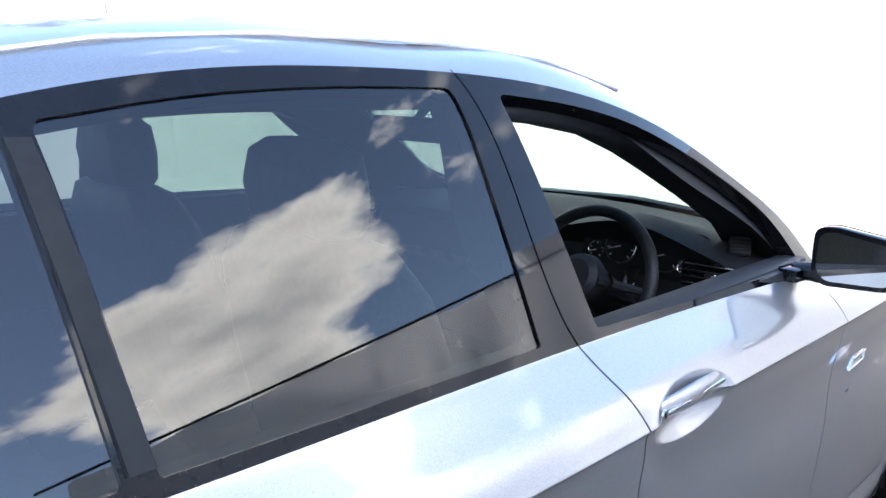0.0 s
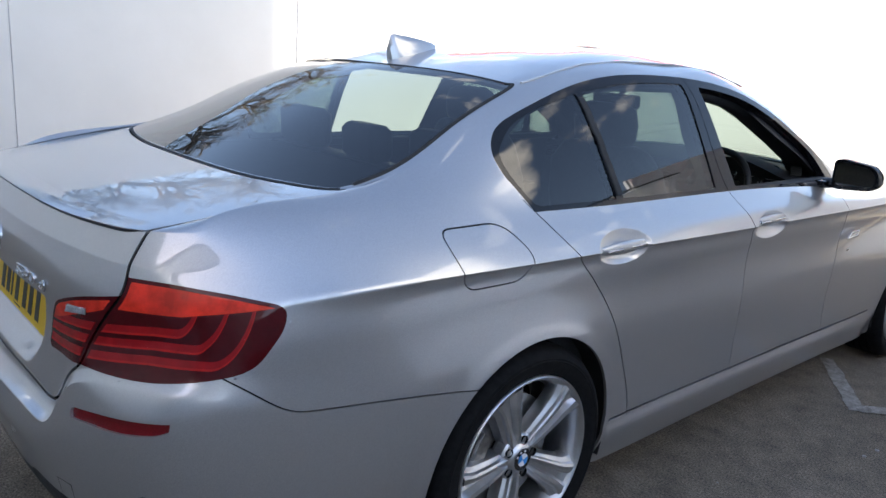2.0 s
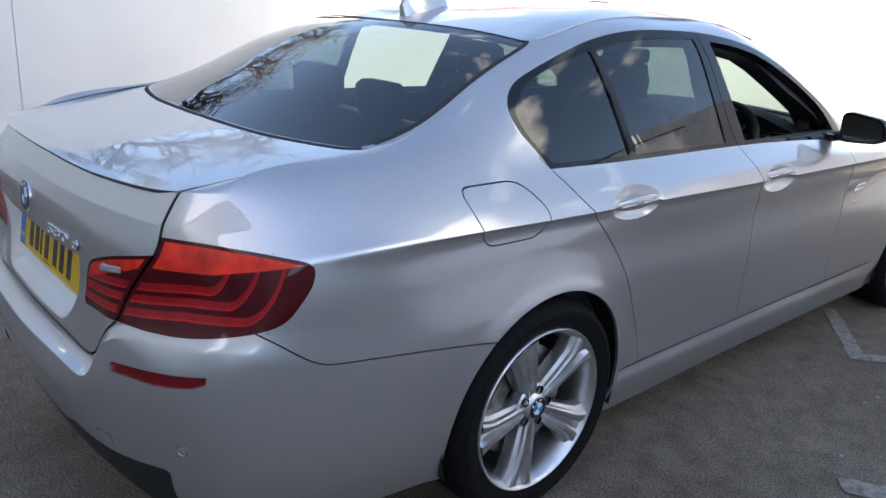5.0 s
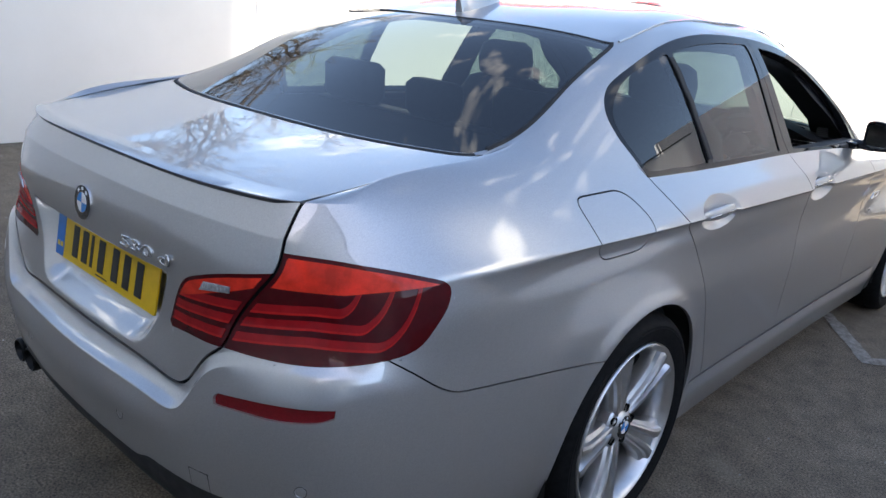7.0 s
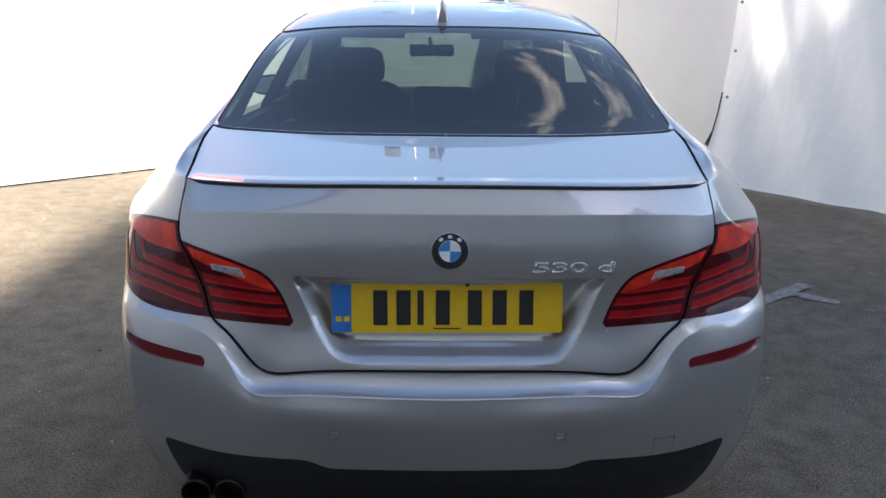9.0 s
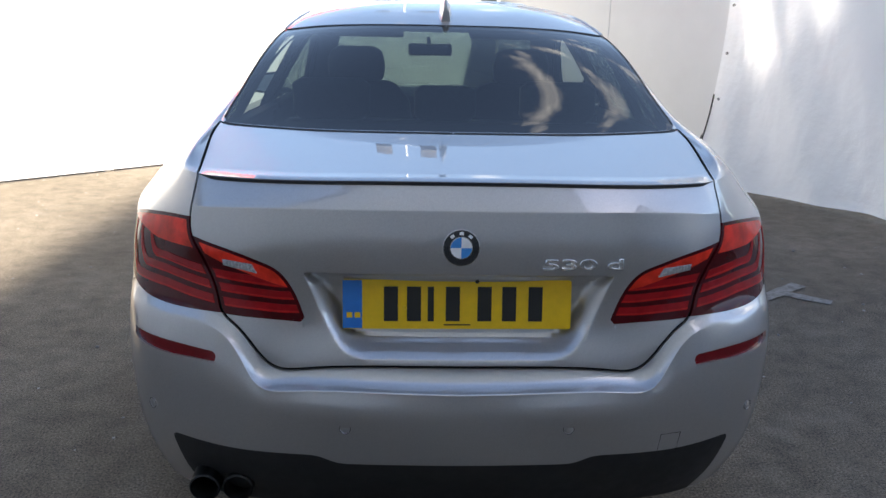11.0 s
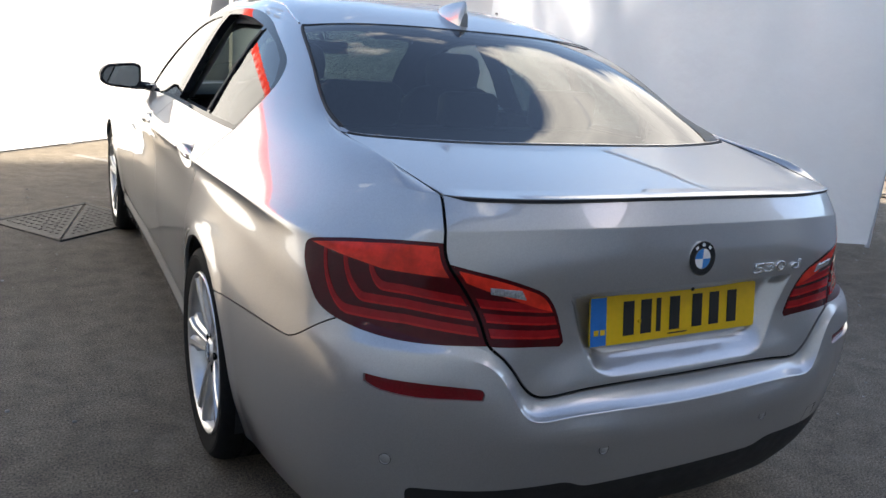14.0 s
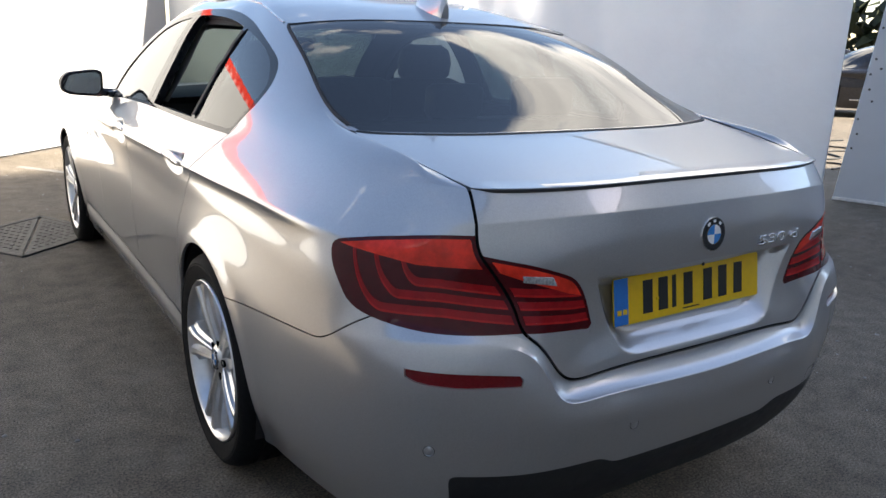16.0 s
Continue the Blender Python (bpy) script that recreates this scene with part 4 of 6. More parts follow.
# boot spoiler: a thin lip along the lid's rear edge
def lip_section(q):
    p = np.array(column(q, np.array([0.0, 7.0, NR - 1.0]))[1])
    back = np.array(column(q, np.array([0.0, 7.12, NR - 1.0]))[1])
    k = 1 - 0.75 * fade(q, 3.2, 3.95)
    d = p - back
    d[2] = 0
    d /= np.linalg.norm(d)
    up = np.array([0, 0, 1.0])
    c = 1 - 0.36 * (1 - fade(q, 1.0, 3.0))
    return [back + up * 0.0008, (p + back) / 2 + up * .0018 * k, p + d * 0.012 * k + up * 0.0040 * k * c, p + d * 0.0135 * k + up * 0.0025 * k * c, p + d * 0.0125 * k + up * .0008 * k * c, p - d * .003 - up * 0.0165 * k]


qs = np.concatenate([np.linspace(0, 3.0, 40), np.linspace(3.05, 3.96, 18)])
sec = [lip_section(q) for q in qs]
rows = [[Vector(p) * 1 for p in s] for s in reversed(sec)]
rows = [[Vector((-p.x, p.y, p.z)) for p in s] for s in rows[:-1]] + [[Vector(p) for p in s] for s in sec]
bm = bmesh.new()
grid = [[bm.verts.new(p) for p in s] for s in rows]
for r0, r1 in zip(grid, grid[1:]):
    for k in range(5):
        bm.faces.new((r0[k], r1[k], r1[k + 1], r0[k + 1]))
bmesh.ops.recalc_face_normals(bm, faces=bm.faces)
part("boot_spoiler", bm, PAINT, lid, "slim silver lip spoiler on the boot edge", sharp=40)
# dark grey strip over the lip's lower face: its shade put into colour
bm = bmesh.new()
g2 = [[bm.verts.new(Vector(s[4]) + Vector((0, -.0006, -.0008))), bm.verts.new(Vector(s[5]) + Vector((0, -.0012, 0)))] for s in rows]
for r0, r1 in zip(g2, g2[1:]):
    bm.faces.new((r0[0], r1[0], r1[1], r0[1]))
part("spoiler_underside", bm, LIP_SHADE, lid, "dark underside of the lip spoiler")

# roof aerial fin
def fin():
    v, f, n = [], [], 15
    for i in range(n):
        t = i / (n - 1)                      # rear to front
        y0, y1 = -.105 + .21 * t, 0
        h = 0.064 * (1 - t) ** 0.75 if t > .08 else 0.064 * (0.35 + .65 * t / .08) * (1 - t) ** .75
        wb = 0.026 * math.sin(math.pi * min(1, (t * .86 + .14))) ** 0.7 + .002
        for s, z in ((-1, -.030), (-.62, h * .45), (-.22, h * .85), (0, h), (.22, h * .85), (.62, h * .45), (1, -.030)):
            lean = 0.016 * (z / 0.07) if t < .3 else 0
            v.append((s * wb, y0 - 0 * y1 - lean * .2, z))
    for i in range(n - 1):
        for k in range(6):
            a = i * 7 + k
            f.append((a, a + 1, a + 8, a + 7))
    f.append(tuple(range(7))[::-1])
    bm = bmesh.new()
    vs = [bm.verts.new(p) for p in v]
    for x in f:
        bm.faces.new([vs[i] for i in x])
    bmesh.ops.recalc_face_normals(bm, faces=bm.faces)
    return bm


aerial = part("roof_aerial", fin(), PAINT, car, "silver shark-fin aerial on the roof", sharp=50)
aerial.matrix_local = pose(0, .262, 1.430, 9, 0, 0)

# roof seams and rear window frame
for s in (1, -1):
    pts = [Vector((s * p[0], p[1], p[2] + .0025)) for p in [column(q, np.array([0, v, NR - 1.0]))[1] for q, v in ((5.0, 10.0), (5.6, 10.2), (6.6, 10.45), (7.6, 10.6), (9.0, 10.62), (10.2, 10.6), (11.2, 10.5), (12.2, 10.3))]]
    part("roof_strip", tube([pts[i].lerp(pts[i + 1], k / 5) for i in range(len(pts) - 1) for k in range(5)] + [pts[-1]], 0.0035, 6), PAINT, shell)
def skin_band(path, width, lift, name, mat, both_sides=True):
    pts = [surf(q, v) for q, v in path]
    for s in ((1, -1) if both_sides else (1,)):
        bm = bmesh.new()
        row = []
        for i, (p, n) in enumerate(pts):
            t = (pts[min(i + 1, len(pts) - 1)][0] - pts[max(i - 1, 0)][0]).normalized()
            b = t.cross(n).normalized()
            row.append([bm.verts.new(Vector((s * w.x, w.y, w.z))) for w in (p + b * width / 2 + n * lift * .2, p + n * lift, p - b * width / 2 + n * lift * .2)])
        for r0, r1 in zip(row, row[1:]):
            for k in range(2):
                bm.faces.new((r0[k], r1[k], r1[k + 1], r0[k + 1]))
        bmesh.ops.recalc_face_normals(bm, faces=bm.faces)
        part(name, bm, mat, car)
edge = np.vstack([smooth_path(GLASS_EDGE[2:8], 8)])
skin_band(edge, 0.012, 0.003, "window_seal", RUBBER)
skin_band(np.array([(x, 9.975) for x in np.linspace(0.01, 4.6, 30)]), 0.010, 0.003, "window_seal", RUBBER)
skin_band(np.array([(x, 8.01) for x in np.linspace(0.01, 4.5, 30)]), 0.010, 0.0015, "window_seal", RUBBER)
skin_band(smooth_path(SCREEN_EDGE[1:5], 8), 0.03, 0.003, "window_seal", RUBBER)

# round badge, model script, plate
def disc(r, thick, n=48, at=None):
    return plate([(r * math.cos(2 * math.pi * i / n), r * math.sin(2 * math.pi * i / n)) for i in range(n)], thick, at, 0.0)


def roundel(parent, at, r):
    b = part("badge", disc(r, 0.006), CHROME, parent, "round blue, white and black badge")
    b.matrix_local = at
    for nm, rr, y, mat in (("badge_ring", r * .95, -.0007, BADGE_BLACK), ("badge_rim", r * .60, -.0012, CHROME)):
        o = part(nm, disc(rr, .003), mat, b)
        o.location.y = y
    for k in range(4):
        a0 = math.pi / 2 * k
        pts = [(0, 0)] + [(r * .56 * math.cos(a0 + math.pi / 2 * i / 10), r * .56 * math.sin(a0 + math.pi / 2 * i / 10)) for i in range(11)]
        o = part("badge_field", plate(pts, .003), BADGE_BLUE if k % 2 else WHITE_PAINT, b)
        o.location.y = -.0018
    for a in (128, 90, 52):
        o = part("badge_mark", plate(rounded(r * .22, r * .17, r * .03, 2), .001), WHITE_PAINT, b)
        o.matrix_local = Matrix.Translation((r * .775 * math.cos(radians(a)), -.0012, r * .775 * math.sin(radians(a)))) @ Matrix.Rotation(radians(90 - a), 4, "Y")
    return b


p, n = surf(0.02, 5.55)
lid_tilt = math.degrees(math.atan2(n.z, -n.y))
roundel(lid, pose(0, p.y - .004, .898, -lid_tilt, 0, 0), .0415)


def script(text, size, at, parent, mat, name):
    cu = bpy.data.curves.new(name, "FONT")
    cu.body, cu.size, cu.extrude, cu.align_x, cu.align_y = text, size, .0015, "CENTER", "CENTER"
    cu.space_character = 1.12
    cu.bevel_depth = .0015
    cu.bevel_resolution = 2
    cu.offset = -.0004
    tmp = bpy.data.objects.new("tmp_text", cu)
    scene.collection.objects.link(tmp)
    bpy.context.view_layer.update()
    me = bpy.data.meshes.new_from_object(tmp.evaluated_get(bpy.context.evaluated_depsgraph_get()))
    bpy.data.objects.remove(tmp)
    me.materials.clear()
    me.materials.append(mat)
    ob = part(name, me, mat, parent)
    ob.matrix_local = at
    return ob


p, n = surf(1.27, 5.14)
yaw = math.degrees(math.atan2(n.x, -n.y))
for ch, dx in (("5", -.072), ("3", -.031), ("0", .012), ("d", .075)):
    script(ch, .046, Matrix.Translation(p + n * .002 + Vector((0, 0, .004))) @ Euler((radians(90 - 3), 0, radians(yaw))).to_matrix().to_4x4() @ Matrix.Translation((dx, 0, 0)) @ Matrix.Diagonal((1.80, .74, 1, 1)), lid, SATIN_CHROME, "model_digit")

number_plate = part("number_plate", plate(rounded(.52, .111, .006, 3), .004), YELLOW, car, "yellow rear number plate with a blue band")
number_plate.matrix_local = pose(-.003, -1.022, .751, -9, 0, 0) @ Matrix.Rotation(radians(-0.3), 4, "Y") @ Matrix.Diagonal((1.012, 1, 1.03, 1))
o = part("plate_band", plate([(-.259, -.054), (-.215, -.054), (-.215, .054), (-.259, .054)], .001), BLUE, number_plate)
o.location.y = -.0012
for k in range(2):
    o = part("plate_mark", plate([(-.250 + .018 * k, -.030), (-.237 + .018 * k, -.030), (-.237 + .018 * k, -.018), (-.250 + .018 * k, -.018)], .0006), YELLOW, number_plate)
    o.location.y = -.0018
for x in (-.150, -.098, -.060, -.010, .062, .118, .178):
    w = .014 if x == -.060 else .032
    o = part("plate_bar", plate([(x - w / 2, -.038), (x + w / 2, -.038), (x + w / 2, .040), (x - w / 2, .040)], .0008), INK, number_plate)
    o.location.y = -.0012
o = part("plate_bar", plate([(-.03, -.0475), (.03, -.0475), (.03, -.0445), (-.03, -.0445)], .0006), INK, number_plate)
o.location.y = -.0012
for x, z in ((-.118, -.008), (.045, .052)):
    o = part("plate_screw", lathe([(0, -.002), (.004, -.0018), (.005, 0), (.005, .002)], 12, "y"), YELLOW if x < 0 else INK, number_plate)
    o.location = (x, -.001, z)
plate_lamp = part("plate_light_strip", box(.50, .03, .008, (0, -1.02, .829), .003), RUBBER, lid)

# reversing lights: small ribbed clear plates in the lid's lamps
pq, nq = surf(2.56, 5.0)
lid_lamps = [o for o in lid.children if o.name.startswith("tail_lamp")]
for s in (1, -1):
    owner = [o for o in lid_lamps if (o.data.vertices[0].co.x > 0) == (s > 0)][0]
    o = part("reversing_light", plate([(s * x, z) for x, z in ((-.042, -.014), (.038, -.001), (.040, .013), (-.030, .007))], .003, None, .001), CLEAR_LENS, owner, "clear ribbed reversing light")
    at = pose(s * pq.x, pq.y, .839, -math.degrees(math.asin(nq.z)), 0, s * math.degrees(math.atan2(nq.x, -nq.y)))
    o.matrix_local = at @ Matrix.Translation((0, -.0025, 0))
    for k in range(9):
        x = -.030 + .0078 * k
        b = part("lens_rib", box(.0022, .002, .012, (s * x, -.0006, .0105 * (x + .03) / .07 - .003), .0006, 1), CLEAR_LENS, o)

# parking sensors, towing cover, exhaust
for x, z, q in ((.255, .483, 1.16), (.725, .477, 4.5)):
    for s in (1, -1):
        pq, nq = surf(q, 2.02)
        o = part("parking_sensor", lathe([(0, -.001), (.010, -.0008), (.0112, .0), (.0118, .0), (.0125, -.0008), (.0125, .004)], 24, "y"), PAINT, bumper)
        yaw = math.degrees(math.atan2(nq.x, -nq.y))
        o.matrix_local = pose(s * pq.x, pq.y + .0002, z, 0, 0, s * yaw)
        o = part("sensor_ring", lathe([(.0120, -.0006), (.0132, -.0006)], 24, "y"), DARK, bumper)
        o.matrix_local = pose(s * (pq.x + nq.x * .0012), pq.y + nq.y * .0012, z, 0, 0, s * yaw)
pq, nq = surf(2.75, 1.55)
ring = [(.026 * a, .026 * b) for a, b in ((-1, -1), (1, -1), (1, 1), (-1, 1))]
for a, b in zip(ring, ring[1:] + ring[:1]):
    d = Vector((b[0] - a[0], 0, b[1] - a[1]))
    o = part("towing_cover_seam", box(abs(d.x) + .001, .0012, abs(d.z) + .001, ((a[0] + b[0]) / 2, 0, (a[1] + b[1]) / 2)), DARK, bumper)
    o.matrix_local = pose(pq.x, pq.y - .0006, .425, 12, 0, math.degrees(math.atan2(nq.x, -nq.y)))
for x in (-.605, -.525):
    ex = part("exhaust_pipe", lathe([(.030, .20), (.030, .012), (.0335, 0), (.037, .003), (.038, .012), (.038, .22)], 32, "y"), DARK_METAL, car, "dark twin exhaust tailpipe")
    ex.matrix_local = pose(x, -1.03, .275, 3, 0, 0)
    o = part("pipe_inside", lathe([(0, .10), (.030, .10)], 24, "y"), DARK, ex)

# door handles: bright bar across a bowl
def handle_bar(length, mat, parent, at, key):
    v = []
    n = 18
    bm = bmesh.new()
    rings = []
    for i in range(n + 1):
        t = i / n
        y = (t - .5) * length
        w = math.sin(math.pi * min(max(t * .94 + .03, 0), 1)) ** .55
        x = .014 * math.sin(math.pi * t) ** .6
        hz, hx = .0155 * w + .001, .009 * w + .001
        rings.append([bm.verts.new((x + hx * math.cos(a), y, hz * math.sin(a) + (.004 if math.sin(a) > 0 else 0) * w)) for a in [2 * math.pi * k / 14 for k in range(14)]])
    for r0, r1 in zip(rings, rings[1:]):
        for k in range(14):
            bm.faces.new((r0[k], r0[(k + 1) % 14], r1[(k + 1) % 14], r1[k]))
    bm.faces.new(rings[0][::-1])
    bm.faces.new(rings[-1])
    bmesh.ops.recalc_face_normals(bm, faces=bm.faces)
    h = part("door_handle", bm, PAINT, parent, "silver pull handle with a bright strip")
    h.matrix_local = at
    strip = part("handle_strip", box(.004, length * .78, .007, (.0215, .004, .0), .002), CHROME, h)
    if key:
        o = part("key_cylinder", lathe([(0, .0), (.008, .0), (.009, -.003)], 20, "x"), CHROME, h)
        o.matrix_local = pose(.024, -length * .40, .001)
        o = part("keyhole", box(.001, .002, .007, (.0246, -length * .40, .001)), DARK, h)


DOORS = {}
for ob in car.children:
    if ob.name.split(".")[0] in ("rear_door", "front_door"):
        DOORS[ob.name.split(".")[0], ob.data.vertices[0].co.x > 0] = ob
for right in (True, False):
    s = 1 if right else -1
    for nm, by, tilt in (("rear_door", .362, -1.5), ("front_door", 1.262, -1.5)):
        m = pose(s * .896, by, .913, 0 - tilt, 0, 0) @ Matrix.Diagonal((s, 1, 1, 1))
        handle_bar(.240, CHROME, DOORS[nm, right], m, nm == "front_door")

# side vent badge on the front wings
for s in (1, -1):
    pts = [(-.055, -.010), (.050, -.004), (.055, .016), (-.030, .012)]
    o = part("wing_vent", tube([(0, y, z) for y, z in pts + pts[:1]], .004, 6), CHROME, shell, "chrome trapezoid wing trim")
    o.matrix_local = pose(s * .918, 2.06, .775, 0, 0, 0)
    o = part("wing_badge", box(.002, .022, .012, (s * .9165, 2.03, .712), .001), CHROME, shell)

# wheel: tyre, rim with five twin-rib spokes, disc, caliper
def spoke():
    bm = bmesh.new()
    rs = np.linspace(.048, .236, 16)
    rows = []
    for r in rs:
        t = (r - .048) / (.236 - .048)
        w = .0245 + .0345 * t ** .8 + .016 * fade(t, .74, 1.0)
        x0 = -.016 + .004 * math.sin(math.pi * t) + .024 * t
        g = .017 * fade(t, .02, .25) * (1 - .6 * fade(t, .9, 1.0))
        half = [(w, x0 - .055), (w, x0 - .026), (w * .95, x0 - .017), (w * .72, x0 - .009), (w * .67, x0 + .001), (w * .55, x0 + .005), (w * .30, x0 + .003), (w * .25, x0 - g * .4), (w * .17, x0 - g), (w * .05, x0 - g)]
        prof = [(-a, x) for a, x in half] + half[::-1]
        rows.append([bm.verts.new((x, a, r)) for a, x in prof])
    for r0, r1 in zip(rows, rows[1:]):
        for k in range(19):
            bm.faces.new((r0[k], r0[k + 1], r1[k + 1], r1[k]))
    bmesh.ops.recalc_face_normals(bm, faces=bm.faces)
    return bm


def make_wheel():
    w = tagged(new("wheel"), "silver five-spoke alloy wheel with black tyre")
    R, W = .336, .245
    prof = [(.245, -.020 + W / 2 - .012), (.256, W / 2 - .012), (.285, W / 2 - .001), (.306, W / 2), (.322, W / 2 - .010), (.331, W / 2 - .026), (R, W / 2 - .05)]
    for gx in (.055, .018, -.018, -.055):
        prof += [(R, gx + .006), (R - .007, gx + .005), (R - .007, gx - .005), (R, gx - .006)]
    prof += [(R, -W / 2 + .05), (.325, -W / 2 + .012), (.30, -W / 2), (.25, -W / 2 + .02)]
    ty = part("tyre", lathe([(r, x - W / 2 + .020) for r, x in prof], 96), TYRE, w, sharp=30)
    part("sidewall_rib", lathe([(.296, .0195), (.2985, .0212), (.301, .0195)], 96), TYRE, ty)
    rim = part("rim", lathe([(.220, -.17), (.226, -.05), (.229, -.022), (.236, -.006), (.243, .011), (.2500, .015), (.2530, .012), (.2545, .004), (.250, -.01), (.245, -.2)], 96), ALLOY, w, sharp=40)
    part("hub", lathe([(.034, -.005), (.038, -.007), (.046, -.015), (.064, -.018), (.070, -.024), (.074, -.05), (.06, -.07)], 60), ALLOY, rim)
    base = part("spoke", spoke(), ALLOY, rim, sharp=25)
    for k in range(1, 5):
        o = new("spoke", base.data)
        o.parent = rim
        o.matrix_local = Matrix.Rotation(2 * math.pi * k / 5, 4, "X")
    for k in range(5):
        a = 2 * math.pi * (k + .5) / 5
        o = part("bolt_hole", lathe([(.013, .006), (.011, .004), (.0105, -.02), (0, -.02)], 20), DARK, rim)
        o.location = (-.016, .054 * math.sin(a), .054 * math.cos(a))
        o = part("wheel_bolt", lathe([(0, -.004), (.0075, -.005), (.0082, -.012), (.0082, -.02)], 6), STEEL, rim)
        o.location = (-.016, .054 * math.sin(a), .054 * math.cos(a))
    cap = roundel(rim, Matrix.Translation((-.002, 0, 0)) @ Matrix.Rotation(radians(90), 4, "Z"), .034)
    part("brake_disc", lathe([(.06, -.075), (.085, -.07), (.172, -.07), (.172, -.095), (.06, -.095)], 64), STEEL, w)
    c, rows = bmesh.new(), []
    for k in range(9):
        a = radians(-36 + 9 * k)
        thin = .006 if k in (0, 8) else 0
        rows.append([c.verts.new((x, r * math.sin(a), r * math.cos(a))) for x, r in ((-.114, .124 + thin), (-.034, .124 + thin), (-.030, .130), (-.030, .170), (-.036, .177 - thin), (-.114, .177 - thin))])
    for r0, r1 in zip(rows, rows[1:]):
        for k in range(6):
            c.faces.new((r0[k], r0[(k + 1) % 6], r1[(k + 1) % 6], r1[k]))
    c.faces.new(rows[0])
    c.faces.new(rows[-1])
    bmesh.ops.recalc_face_normals(c, faces=c.faces)
    o = part("brake_caliper", c, STEEL, w)
    o.matrix_local = Matrix.Rotation(radians(65), 4, "X")
    # flat black disc added for the deep shade behind the spokes
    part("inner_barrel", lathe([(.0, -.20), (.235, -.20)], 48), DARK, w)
    return w


proto = make_wheel()
proto.parent = car
m_r = pose(.903, .014, .336, 22, 0, 0)
proto.matrix_basis = m_r
for s, y, spin in ((-1, 0.014, 23), (1, 2.968, 38), (-1, 2.968, 5)):
    c = copy_thing(proto, (pose(.902, y, .336, spin, 0, 0) if s > 0 else pose(-.902, y, .336, spin, 0, 180)))
    c.parent = car

# wheel houses and underside
for cy in (0.022, 2.968):
    for s in (1, -1):
        prof = [(.374, x) for x in (.45, .60, .75, .86, .895)]
        b = lathe(prof, 64)
        bmesh.ops.delete(b, geom=[v for v in b.verts if v.co.z < -.14], context="VERTS")
        b2 = lathe([(0.0, .45), (.374, .45)], 64)
        bmesh.ops.delete(b2, geom=[v for v in b2.verts if v.co.z < -.14], context="VERTS")
        merge(b, b2)
        o = part("wheel_arch_liner", b, PLASTIC, shell)
        o.matrix_local = pose(0, cy, .338) @ Matrix.Diagonal((s, 1, 1, 1))
part("underbody", box(1.50, 1.9, .10, (0, 1.485, .24), .02), PLASTIC, shell)
part("boot_floor", box(1.20, .55, .10, (0, -.65, .28), .02), PLASTIC, shell)
part("engine_bay", box(1.10, .75, .30, (0, 3.05, .40), .02), PLASTIC, shell)

# door mirrors
def door_mirror(s):
    prof = []
    bm = bmesh.new()
    rings = []
    for i, (dy, k) in enumerate(((0.0, .98), (.004, 1.0), (.03, 1.0), (.06, .93), (.085, .76), (.10, .45), (.104, .05))):
        out = round_corners([(-.094, -.040), (-.070, -.064), (.060, -.052), (.096, -.030), (.090, .020), (.060, .050), (-.060, .064), (-.096, .055)], .03, 5)
        rings.append([bm.verts.new((x * k + .012 * (1 - k), dy, z * k)) for x, z in out])
    for r0, r1 in zip(rings, rings[1:]):
        m = len(r0)
        for k in range(m):
            bm.faces.new((r0[k], r0[(k + 1) % m], r1[(k + 1) % m], r1[k]))
    bm.faces.new(rings[-1])
    bm.faces.new(rings[0][::-1])
    bmesh.ops.recalc_face_normals(bm, faces=bm.faces)
    door = DOORS["front_door", s > 0]
    mr = part("door_mirror", bm, GLOSS_BLACK, door, "black door mirror with silver cap")
    mr.matrix_local = pose(s * .962, 1.825, 1.052, 0, 0, 0) @ Matrix.Diagonal((s, 1, 1, 1)) @ pose(0, 0, 0, 0, 0, -4)
    out = round_corners([(-.082, -.030), (-.060, -.050), (.055, -.040), (.084, -.022), (.079, .016), (.054, .040), (-.055, .052), (-.083, .044)], .025, 5)
    g = part("mirror_glass", plate([tuple(p) for p in out], .003), MIRROR, mr)
    g.matrix_local = pose(0, -.0065, 0, -3.5, 0, -2.5)
    part("mirror_foot", tube([(-.14, .03, -.05), (-.10, .03, -.045), (-.075, .035, -.048), (-.05, .04, -.04)], .020, 10), GLOSS_BLACK, mr)
    part("mirror_foot_base", box(.05, .10, .03, (-.135, .03, -.052), .01), GLOSS_BLACK, mr)
    cap = bmesh.new()
    rr = []
    for dy, k in ((.034, 1.02), (.062, .95), (.087, .78), (.103, .46), (.107, .05)):
        out = round_corners([(-.094, -.025), (-.070, -.030), (.060, -.025), (.096, -.015), (.090, .020), (.060, .050), (-.060, .064), (-.096, .055)], .03, 5)
        rr.append([cap.verts.new((x * k + .012 * (1 - k), dy, z * k)) for x, z in out])
    for r0, r1 in zip(rr, rr[1:]):
        m = len(r0)
        for k in range(m):
            cap.faces.new((r0[k], r0[(k + 1) % m], r1[(k + 1) % m], r1[k]))
    cap.faces.new(rr[-1])
    bmesh.ops.recalc_face_normals(cap, faces=cap.faces)
    part("mirror_cap", cap, PAINT, mr, "silver mirror cap")


door_mirror(1)
door_mirror(-1)

